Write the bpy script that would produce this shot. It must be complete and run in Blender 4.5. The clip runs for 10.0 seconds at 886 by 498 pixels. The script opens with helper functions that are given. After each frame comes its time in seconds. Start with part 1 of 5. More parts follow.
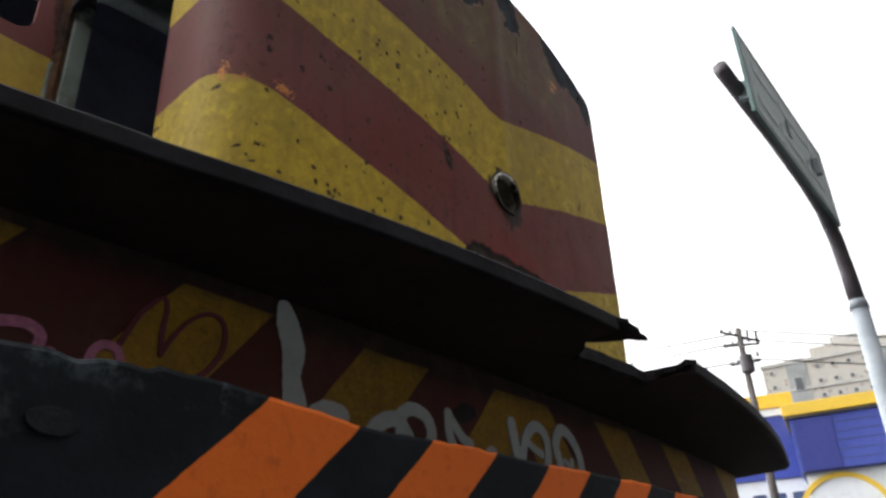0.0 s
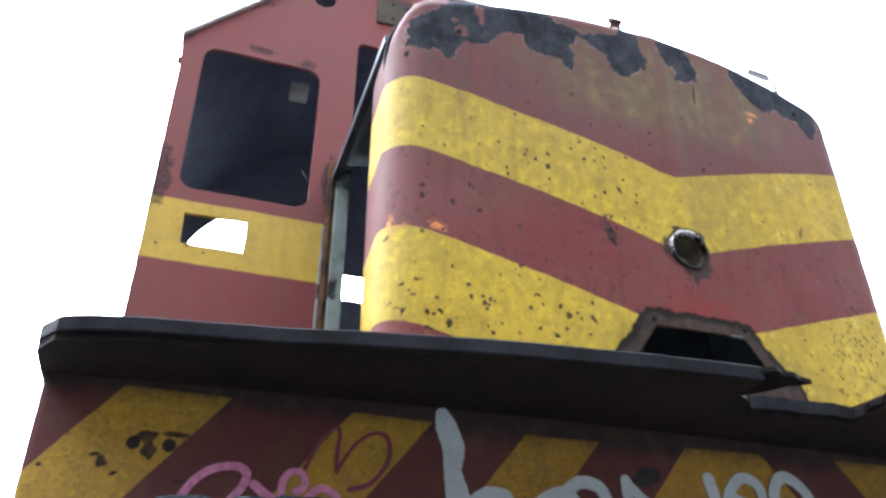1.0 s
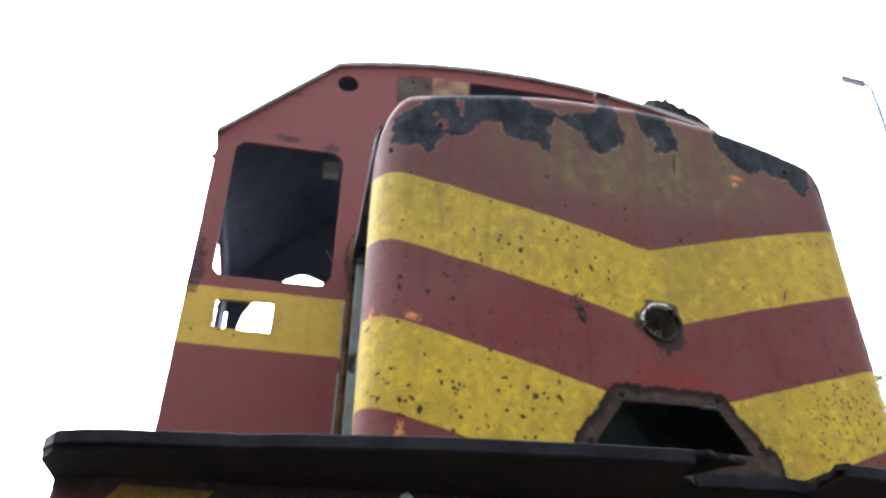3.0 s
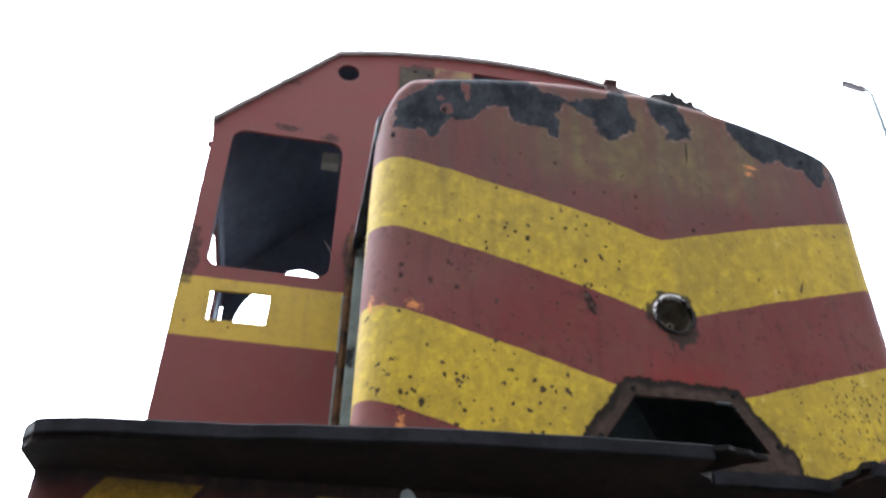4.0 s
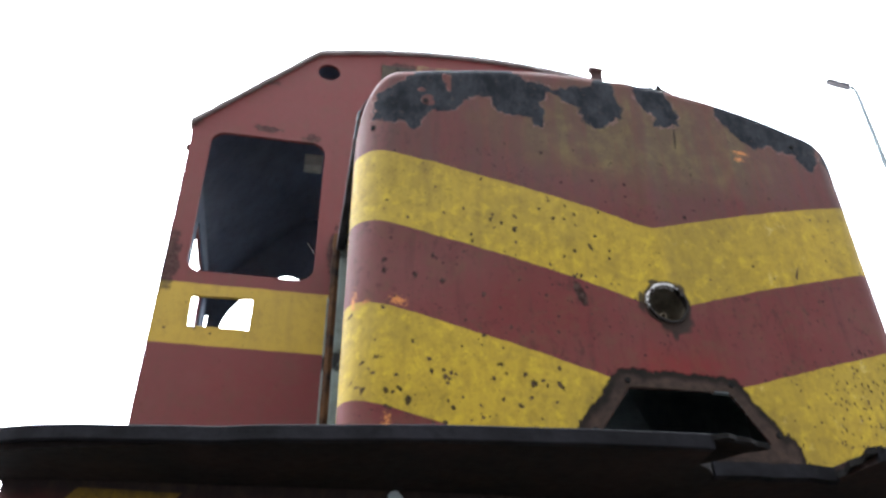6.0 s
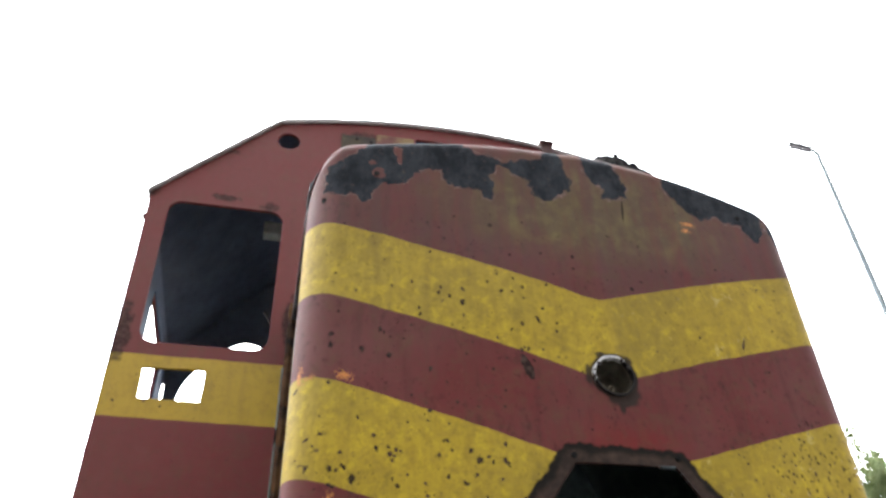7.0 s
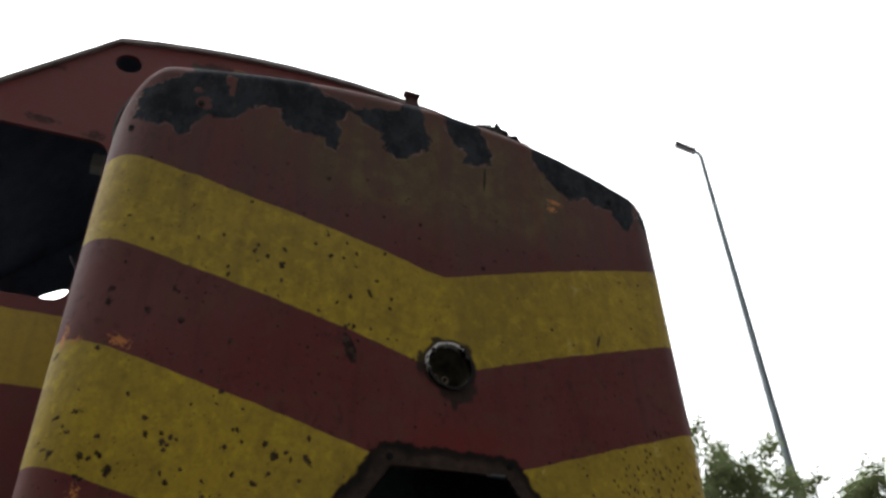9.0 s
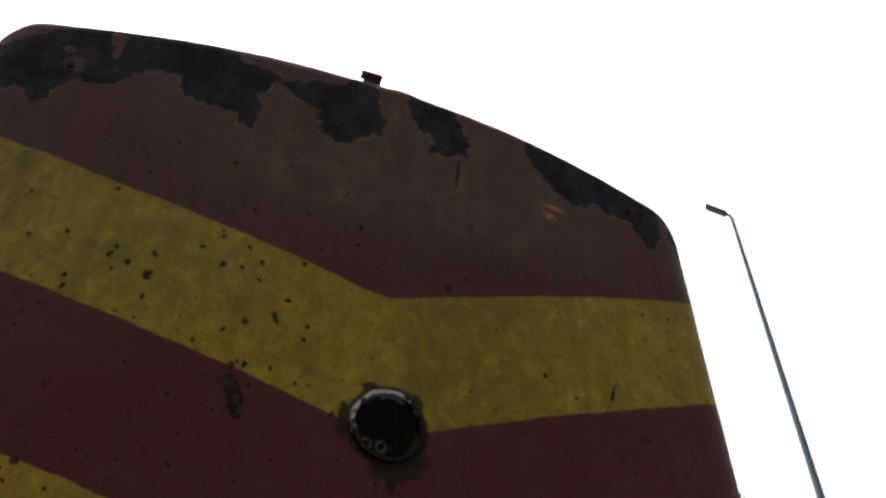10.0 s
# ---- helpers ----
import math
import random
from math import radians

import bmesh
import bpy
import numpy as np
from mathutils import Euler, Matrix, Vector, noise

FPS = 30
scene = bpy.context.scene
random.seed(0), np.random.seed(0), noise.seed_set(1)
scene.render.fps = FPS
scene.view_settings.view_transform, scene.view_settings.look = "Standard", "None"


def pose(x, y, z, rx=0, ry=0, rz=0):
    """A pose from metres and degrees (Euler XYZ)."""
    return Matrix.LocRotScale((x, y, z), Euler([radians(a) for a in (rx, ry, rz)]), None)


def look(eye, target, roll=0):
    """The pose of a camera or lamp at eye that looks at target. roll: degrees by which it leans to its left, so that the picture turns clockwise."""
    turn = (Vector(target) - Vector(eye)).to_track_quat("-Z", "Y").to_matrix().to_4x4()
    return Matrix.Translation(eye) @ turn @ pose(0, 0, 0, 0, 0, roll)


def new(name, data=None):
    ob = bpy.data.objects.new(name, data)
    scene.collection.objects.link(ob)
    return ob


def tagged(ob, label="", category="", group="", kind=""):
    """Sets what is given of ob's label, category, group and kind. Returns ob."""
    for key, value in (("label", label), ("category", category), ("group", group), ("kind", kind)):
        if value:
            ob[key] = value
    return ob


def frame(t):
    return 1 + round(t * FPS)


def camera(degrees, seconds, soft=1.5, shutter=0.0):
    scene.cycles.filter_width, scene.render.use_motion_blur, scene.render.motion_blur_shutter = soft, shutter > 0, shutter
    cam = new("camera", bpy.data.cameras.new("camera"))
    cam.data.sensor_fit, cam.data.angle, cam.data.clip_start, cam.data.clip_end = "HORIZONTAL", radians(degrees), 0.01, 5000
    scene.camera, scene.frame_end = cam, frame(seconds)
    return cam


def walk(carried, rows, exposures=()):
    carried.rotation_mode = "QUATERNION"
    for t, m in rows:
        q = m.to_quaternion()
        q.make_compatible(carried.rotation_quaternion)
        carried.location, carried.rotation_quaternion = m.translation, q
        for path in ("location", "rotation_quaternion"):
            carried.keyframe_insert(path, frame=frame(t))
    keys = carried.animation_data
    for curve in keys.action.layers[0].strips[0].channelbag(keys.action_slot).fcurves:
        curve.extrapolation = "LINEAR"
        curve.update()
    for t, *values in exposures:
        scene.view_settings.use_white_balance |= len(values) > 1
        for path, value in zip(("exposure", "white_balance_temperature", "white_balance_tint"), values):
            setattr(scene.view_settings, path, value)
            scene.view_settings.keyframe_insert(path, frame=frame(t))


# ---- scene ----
cam = camera(57.0, 10.0, soft=2.9)
PATH = [
    (0, (-1.483, -1.004, 1.385), (-0.28, -0.017, 2.207), -2.41),
    (0.3, (-1.381, -1.203, 1.366), (-0.291, 0.173, 2.325), -3.8),
    (0.5, (-1.361, -1.352, 1.373), (-0.456, 0.179, 2.288), -3.3),
    (0.6, (-1.321, -1.432, 1.377), (-0.513, 0.131, 2.327), -3.1),
    (1, (-1.202, -1.531, 1.372), (-0.647, 0.088, 2.406), -0.1),
    (1.5, (-1.042, -1.661, 1.393), (-0.601, -0.03, 2.464), -0.8),
    (2, (-0.948, -1.848, 1.396), (-0.592, -0.176, 2.435), -0.4),
    (2.5, (-0.943, -1.865, 1.408), (-0.631, -0.209, 2.484), 0.7),
    (4, (-0.937, -1.725, 1.436), (-0.628, -0.084, 2.535), 1.5),
    (4.5, (-0.938, -1.728, 1.432), (-0.624, -0.088, 2.533), 1.2),
    (5, (-0.938, -1.72, 1.434), (-0.618, -0.084, 2.539), 0.9),
    (5.2, (-0.934, -1.702, 1.431), (-0.608, -0.065, 2.534), 0.6),
    (6.3, (-0.882, -1.644, 1.449), (-0.554, -0.032, 2.588), -0.9),
    (6.5, (-0.865, -1.66, 1.454), (-0.535, -0.064, 2.613), -1.2),
    (7, (-0.841, -1.688, 1.466), (-0.468, -0.159, 2.701), -2.0),
    (7.5, (-0.787, -1.691, 1.504), (-0.17, -0.249, 2.746), -5.1),
    (8, (-0.8, -1.684, 1.527), (-0.133, -0.264, 2.767), -2.8),
    (8.5, (-0.764, -1.638, 1.559), (-0.073, -0.192, 2.756), -3.5),
    (9, (-0.634, -1.476, 1.645), (0.009, 0.017, 2.81), -2.1),
    (9.5, (-0.431, -1.165, 1.817), (0.198, 0.227, 3.108), -2.0),
    (10, (-0.303, -1.047, 1.897), (0.241, 0.376, 3.193), -0.4),
]
EXPOSURES = [(0.0, -1.2, 6500, 10), (0.5, 0.36, 5750, 10), (1.0, 0.76, 5700, 10), (1.5, 0.76, 5750, 10), (2.5, 0.46, 5900, 10), (5.0, 0.22, 6000, 10), (6.5, 0.14, 6150, 10),
             (7.0, 0.06, 6350, 10), (7.5, -0.06, 6400, 10), (8.0, -0.76, 6500, 10), (8.5, -1.38, 6500, 10), (9.0, -1.74, 6500, 10), (9.5, -1.85, 6500, 10), (10.0, -2.03, 6500, 10)]
walk(cam, [(t, look(eye, target, roll)) for t, eye, target, roll in PATH], EXPOSURES)

# ---- world, sun ----
SUN_AZ, SUN_EL = -14.0, 27.0  # degrees right of +y, above the horizon
world = bpy.data.worlds.new("overcast_sky")
scene.world = world
world.use_nodes = True
wn, wl = world.node_tree.nodes, world.node_tree.links
wn.clear()
sky = wn.new("ShaderNodeTexSky")
sky.sky_type, sky.sun_disc = "NISHITA", False
sky.sun_elevation, sky.sun_rotation = radians(SUN_EL), radians(SUN_AZ)
sky.dust_density, sky.air_density = 4.0, 1.0
cloud_coord = wn.new("ShaderNodeTexCoord")
cloud = wn.new("ShaderNodeTexNoise")
cloud.inputs["Scale"].default_value, cloud.inputs["Detail"].default_value = 2.2, 6
wl.new(cloud_coord.outputs["Generated"], cloud.inputs["Vector"])
cloud_ramp = wn.new("ShaderNodeValToRGB")
cloud_ramp.color_ramp.elements[0].position, cloud_ramp.color_ramp.elements[0].color = 0.25, (10.5, 10.8, 11.4, 1)
cloud_ramp.color_ramp.elements[1].position, cloud_ramp.color_ramp.elements[1].color = 0.75, (14.5, 14.4, 14.2, 1)
wl.new(cloud.outputs["Fac"], cloud_ramp.inputs["Fac"])
cover = wn.new("ShaderNodeMix")
cover.data_type = "RGBA"
cover.inputs["Factor"].default_value = 0.90
wl.new(sky.outputs["Color"], cover.inputs["A"])
# thin cloud is brighter the nearer it lies to the sun
toward = wn.new("ShaderNodeVectorMath")
toward.operation = "DOT_PRODUCT"
toward.inputs[1].default_value = (math.sin(radians(SUN_AZ)) * math.cos(radians(SUN_EL)), math.cos(radians(SUN_AZ)) * math.cos(radians(SUN_EL)), math.sin(radians(SUN_EL)))
wl.new(cloud_coord.outputs["Generated"], toward.inputs[0])
half = wn.new("ShaderNodeMath")
half.operation, half.inputs[1].default_value, half.inputs[2].default_value = "MULTIPLY_ADD", 0.5, 0.5
wl.new(toward.outputs["Value"], half.inputs[0])
power = wn.new("ShaderNodeMath")
power.operation, power.inputs[1].default_value = "POWER", 3.2
wl.new(half.outputs[0], power.inputs[0])
gain = wn.new("ShaderNodeMath")
gain.operation, gain.inputs[1].default_value, gain.inputs[2].default_value = "MULTIPLY_ADD", 12.0, 0.28
wl.new(power.outputs[0], gain.inputs[0])
bright = wn.new("ShaderNodeVectorMath")
bright.operation = "SCALE"
wl.new(cloud_ramp.outputs["Color"], bright.inputs[0])
wl.new(gain.outputs[0], bright.inputs["Scale"])
wl.new(bright.outputs["Vector"], cover.inputs["B"])
back = wn.new("ShaderNodeBackground")
back.inputs["Strength"].default_value = 0.15
wl.new(cover.outputs["Result"], back.inputs["Color"])
wout = wn.new("ShaderNodeOutputWorld")
wl.new(back.outputs["Background"], wout.inputs["Surface"])

sun_data = bpy.data.lights.new("sun", "SUN")
sun_data.energy, sun_data.angle, sun_data.color = 1.3, radians(12), (1.0, 0.95, 0.88)
sun = new("sun", sun_data)
sun_way = Vector((math.sin(radians(SUN_AZ)) * math.cos(radians(SUN_EL)), math.cos(radians(SUN_AZ)) * math.cos(radians(SUN_EL)), math.sin(radians(SUN_EL))))
sun.matrix_world = Matrix.Translation((0, 40, 40)) @ sun_way.to_track_quat("Z", "Y").to_matrix().to_4x4()


# ---- materials ----
class Net:
    """A small writer of node materials."""

    def __init__(self, name):
        self.mat = bpy.data.materials.new(name)
        self.mat.use_nodes = True
        self.nodes, self.links = self.mat.node_tree.nodes, self.mat.node_tree.links
        self.shader = self.nodes["Principled BSDF"]
        self.place = self.nodes.new("ShaderNodeTexCoord").outputs["Object"]
        split = self.nodes.new("ShaderNodeSeparateXYZ")
        self.links.new(self.place, split.inputs[0])
        self.x, self.y, self.z = split.outputs[0], split.outputs[1], split.outputs[2]

    def put(self, socket, value):
        if isinstance(value, (int, float)):
            socket.default_value = value
        elif isinstance(value, tuple):
            socket.default_value = (*value, 1) if len(value) == 3 and socket.type == "RGBA" else value
        else:
            self.links.new(value, socket)

    def math(self, op, a, b=0.0, clamp=False):
        n = self.nodes.new("ShaderNodeMath")
        n.operation, n.use_clamp = op, clamp
        self.put(n.inputs[0], a)
        self.put(n.inputs[1], b)
        return n.outputs[0]

    def add(self, a, b):
        return self.math("ADD", a, b)

    def mul(self, a, b):
        return self.math("MULTIPLY", a, b)

    def sub(self, a, b):
        return self.math("SUBTRACT", a, b)

    def most(self, *vals):
        out = vals[0]
        for v in vals[1:]:
            out = self.math("MAXIMUM", out, v)
        return out

    def step(self, a, lo, hi):
        n = self.nodes.new("ShaderNodeMapRange")
        n.interpolation_type = "SMOOTHSTEP"
        self.put(n.inputs["Value"], a)
        n.inputs["From Min"].default_value, n.inputs["From Max"].default_value = min(lo, hi), max(lo, hi)
        n.inputs["To Min"].default_value, n.inputs["To Max"].default_value = (0.0, 1.0) if lo < hi else (1.0, 0.0)
        return n.outputs["Result"]

    def scaled(self, sx, sy, sz):
        n = self.nodes.new("ShaderNodeMapping")
        n.inputs["Scale"].default_value = (sx, sy, sz)
        self.links.new(self.place, n.inputs["Vector"])
        return n.outputs[0]

    def noise(self, scale, detail=4, rough=0.55, vec=None, warp=0.0):
        n = self.nodes.new("ShaderNodeTexNoise")
        n.inputs["Scale"].default_value, n.inputs["Detail"].default_value = scale, detail
        n.inputs["Roughness"].default_value, n.inputs["Distortion"].default_value = rough, warp
        self.links.new(vec or self.place, n.inputs["Vector"])
        return n.outputs["Fac"]

    def cells(self, scale, feature="F1", vec=None):
        n = self.nodes.new("ShaderNodeTexVoronoi")
        n.feature = feature
        n.inputs["Scale"].default_value = scale
        self.links.new(vec or self.place, n.inputs["Vector"])
        return n.outputs["Distance"]

    def field(self, name):
        n = self.nodes.new("ShaderNodeAttribute")
        n.attribute_name = name
        return n.outputs["Fac"]

    def mix(self, fac, a, b):
        n = self.nodes.new("ShaderNodeMix")
        n.data_type = "RGBA"
        self.put(n.inputs["Factor"], fac)
        self.put(n.inputs["A"], a)
        self.put(n.inputs["B"], b)
        return n.outputs["Result"]

    def blend(self, fac, a, b):
        n = self.nodes.new("ShaderNodeMix")
        n.data_type = "FLOAT"
        self.put(n.inputs["Factor"], fac)
        self.put(n.inputs["A"], a)
        self.put(n.inputs["B"], b)
        return n.outputs["Result"]

    def bump(self, height, strength=0.3, distance=0.004):
        n = self.nodes.new("ShaderNodeBump")
        n.inputs["Strength"].default_value, n.inputs["Distance"].default_value = strength, distance
        self.links.new(height, n.inputs["Height"])
        self.links.new(n.outputs[0], self.shader.inputs["Normal"])

    def done(self, colour, rough=0.6, metal=0.0, spec=0.5):
        self.put(self.shader.inputs["Base Color"], colour)
        self.put(self.shader.inputs["Roughness"], rough)
        self.put(self.shader.inputs["Metallic"], metal)
        self.put(self.shader.inputs["Specular IOR Level"], spec)
        return self.mat


RED, YELLOW = (0.170, 0.038, 0.036), (0.55, 0.385, 0.036)
RED_FADED, YELLOW_FADED = (0.170, 0.058, 0.054), (0.46, 0.335, 0.050)
PRIMER = (0.018, 0.014, 0.013)


def worn_paint(net, base, chip_amount, extra_dark=None, dirt=1.0):
    """Sun-bleached enamel with grime, runs and small chips down to dark primer. Returns colour, roughness, height."""
    broad, fine = net.noise(2.3, 5), net.noise(38, 5, 0.65)
    runs = net.noise(9, 5, 0.6, net.scaled(3.0, 3.0, 0.22))
    mottle, grain = net.noise(13, 7, 0.72), net.noise(140, 3, 0.7)
    colour = net.mix(net.mul(net.step(runs, 0.46, 0.74), 0.34 * dirt), base, (0.085, 0.060, 0.040))
    colour = net.mix(net.mul(net.step(mottle, 0.46, 0.70), 0.46 * dirt), colour, (0.13, 0.085, 0.040))
    colour = net.mix(net.mul(net.step(fine, 0.48, 0.74), 0.42 * dirt), colour, (0.10, 0.070, 0.045))
    colour = net.mix(net.mul(net.step(grain, 0.55, 0.75), 0.22), colour, (0.09, 0.065, 0.045))
    colour = net.mix(net.mul(net.step(broad, 0.55, 0.85), 0.10), colour, (0.36, 0.27, 0.22))
    spots = net.cells(26, vec=net.scaled(1.0, 1.0, 0.8))
    where = net.step(net.noise(3.1, 3), 0.42, 0.60)
    small = net.mul(net.step(net.add(spots, net.mul(net.noise(90, 3, 0.7), 0.34)), 0.215, 0.185), net.mul(where, chip_amount))
    pin = net.mul(net.step(net.add(net.cells(70), net.mul(net.noise(160, 2), 0.2)), 0.25, 0.20), net.step(net.noise(6.0, 3), 0.47, 0.57))
    small = net.most(small, net.mul(pin, chip_amount))
    if extra_dark is not None:
        small = net.most(small, extra_dark)
    colour = net.mix(net.mul(small, 0.93), colour, net.mix(net.step(net.noise(60, 4, 0.7), 0.40, 0.66), PRIMER, (0.085, 0.055, 0.044)))
    rough = net.blend(small, net.add(0.50, net.mul(fine, 0.28)), 0.9)
    return colour, rough, small, fine


def hood_paint():
    net = Net("hood_chevron_paint")
    ax = net.math("ABSOLUTE", net.x)
    wob = net.mul(net.sub(net.noise(14, 3), 0.5), 0.010)
    zz = net.add(net.z, wob)

    def between(a, b):
        low = net.sub(zz, net.add(a[0], net.mul(ax, a[1])))
        high = net.sub(net.add(b[0], net.mul(ax, b[1])), zz)
        return net.mul(net.step(low, -0.0015, 0.0015), net.step(high, -0.0015, 0.0015))

    yellow = net.most(between((2.459, 0.328), (2.709, 0.314)), net.mul(between((1.945, 0.335), (2.206, 0.334)), net.step(net.sub(zz, net.add(net.add(1.945, net.mul(ax, 0.335)), net.mul(net.step(net.x, 0.25, 0.68), 0.030))), -0.0015, 0.0015)))
    fade = net.step(net.noise(1.7, 4), 0.35, 0.7)
    # the yellow has gone blotchy and olive, with brighter scratches on one side
    blotch = net.mul(net.step(net.noise(6.5, 7, 0.68, net.scaled(1.0, 1.0, 0.55)), 0.44, 0.66), 0.22)
    scratch = net.mul(net.step(net.noise(17, 7, 0.78), 0.60, 0.645), net.mul(net.step(net.x, 0.02, 0.12), 0.75))
    # shading beside the upright fold, put into the colour as olive right of it
    olive = net.mul(net.step(net.add(net.x, net.mul(net.sub(net.noise(20, 4), 0.5), 0.03)), 0.022, 0.040), net.mul(net.step(net.x, 0.60, 0.18), 0.30))
    gold = net.mix(net.math("MAXIMUM", blotch, net.add(olive, net.mul(blotch, 0.6))), net.mix(fade, YELLOW, YELLOW_FADED), (0.275, 0.195, 0.032))
    gold = net.mix(net.mul(net.step(net.noise(36, 6, 0.7, net.scaled(1.2, 1.2, 0.5)), 0.48, 0.62), 0.24), gold, (0.27, 0.175, 0.030))
    # sun-baked grain of a centimetre or two, golden and olive by turns
    gold = net.mix(net.mul(net.step(net.noise(34, 5, 0.7, net.scaled(1.0, 1.0, 0.8)), 0.50, 0.64), 0.45), gold, (0.74, 0.53, 0.038))
    gold = net.mix(net.mul(net.step(net.noise(58, 4, 0.7), 0.52, 0.64), 0.36), gold, (0.30, 0.22, 0.026))
    gold = net.mix(scratch, gold, (0.66, 0.50, 0.13))
    crimson = net.mix(fade, RED, RED_FADED)
    fresh = net.step(net.add(net.field("fresh"), net.mul(net.sub(net.noise(12, 5), 0.5), 0.6)), 0.30, 0.85)
    crimson = net.mix(net.mul(fresh, 0.6), crimson, (0.235, 0.030, 0.027))
    grime = net.mul(net.step(net.noise(44, 6, 0.75, net.scaled(1.0, 1.0, 0.7)), 0.53, 0.64), net.step(net.noise(5, 4, 0.6), 0.36, 0.62))
    crimson = net.mix(net.mul(grime, 0.55), crimson, (0.045, 0.020, 0.019))
    crimson = net.mix(net.mul(net.step(net.noise(8, 6, 0.66, net.scaled(2.2, 2.2, 0.35)), 0.50, 0.68), 0.36), crimson, (0.075, 0.028, 0.026))
    crimson = net.mix(net.mul(net.step(net.noise(66, 5, 0.75), 0.60, 0.68), 0.28), crimson, (0.27, 0.085, 0.070))
    base = net.mix(yellow, crimson, gold)
    # dirt washed down from the roof edge
    wash = net.noise(6, 6, 0.62, net.scaled(3.4, 3.4, 0.16))
    wash = net.mul(net.add(0.38, net.mul(net.step(wash, 0.34, 0.66), 0.62)), net.field("wash"))
    base = net.mix(net.mul(wash, net.blend(yellow, 0.66, 0.16)), base, (0.100, 0.060, 0.055))
    # the pale, chalky patch with traces of old lettering high on the nose
    streak = net.noise(7, 5, 0.6, net.scaled(2.4, 2.4, 0.30))
    stain = net.mul(net.field("stain"), net.add(net.mul(net.noise(9, 6, 0.65), 0.9), net.mul(net.step(streak, 0.36, 0.62), 0.9)))
    base = net.mix(net.math("MULTIPLY", stain, 1.0, True), base, net.mix(net.step(net.noise(16, 6, 0.7), 0.42, 0.62), (0.125, 0.085, 0.052), (0.160, 0.116, 0.057)))
    ghost = net.mul(net.step(net.add(net.field("ghost"), net.mul(net.sub(net.noise(15, 6, 0.72), 0.5), 1.6)), 0.45, 1.0), 0.14)
    base = net.mix(ghost, base, (0.26, 0.205, 0.065))
    glow = net.step(net.add(net.field("orange"), net.mul(net.sub(net.noise(150, 4, 0.7), 0.5), 1.9)), 0.56, 0.68)
    base = net.mix(glow, base, (0.66, 0.25, 0.075))
    chips = net.step(net.add(net.field("chip"), net.mul(net.sub(net.noise(125, 4, 0.8), 0.5), 1.5)), 0.47, 0.54)
    # slashed little chips in the right-hand yellow
    slash = net.cells(46, vec=net.scaled(1.6, 1.0, 0.8))
    slash = net.mul(net.step(net.add(slash, net.mul(net.noise(60, 2), 0.28)), 0.37, 0.32), net.step(net.add(net.field("slash"), net.mul(net.sub(net.noise(9, 2), 0.5), 0.9)), 0.35, 0.60))
    colour, rough, dark, fine = worn_paint(net, base, 0.9, net.most(chips, slash), 0.62)
    ragged = net.add(net.mul(net.sub(net.noise(48, 7, 0.80), 0.5), 0.95), net.mul(net.sub(net.noise(12, 3), 0.5), 0.5))
    peel_raw = net.add(net.field("peel"), ragged)
    peel = net.step(peel_raw, 0.46, 0.50)
    lip = net.mul(net.step(peel_raw, 0.41, 0.46), net.sub(1.0, peel))
    colour = net.mix(net.mul(lip, net.step(net.noise(19, 4), 0.40, 0.60)), colour, (0.33, 0.19, 0.165))
    primer = net.mix(net.step(net.noise(14, 8, 0.75, net.scaled(1.3, 1.3, 0.7)), 0.34, 0.66), (0.013, 0.015, 0.020), (0.046, 0.051, 0.060))
    primer = net.mix(net.mul(net.step(net.noise(70, 4, 0.7), 0.58, 0.70), 0.6), primer, (0.10, 0.075, 0.065))
    colour = net.mix(peel, colour, primer)
    rust_raw = net.add(net.field("rust"), net.mul(net.sub(net.noise(19, 6, 0.66), 0.5), 0.48))
    rust = net.step(rust_raw, 0.44, 0.52)
    edge = net.mul(net.step(rust_raw, 0.40, 0.46), net.step(rust_raw, 0.78, 0.58))
    rusty = net.mix(net.step(net.noise(24, 6, 0.65), 0.3, 0.72), (0.034, 0.026, 0.022), (0.086, 0.056, 0.044))
    colour = net.mix(rust, colour, net.mix(net.mul(edge, 0.8), rusty, (0.012, 0.011, 0.010)))
    smudge = net.step(net.add(net.field("soot"), net.mul(net.sub(net.noise(55, 6, 0.72), 0.5), 0.75)), 0.36, 0.66)
    colour = net.mix(net.mul(smudge, 0.92), colour, net.mix(net.noise(40, 5, 0.7), (0.014, 0.012, 0.011), (0.060, 0.045, 0.034)))
    bare = net.most(peel, rust, dark)
    net.bump(net.add(net.mul(bare, -0.6), net.mul(fine, 0.25)), 0.5, 0.003)
    return net.done(colour, net.blend(net.most(peel, rust), rough, 0.80), 0.0, net.blend(net.most(peel, rust), 0.13, 0.10))


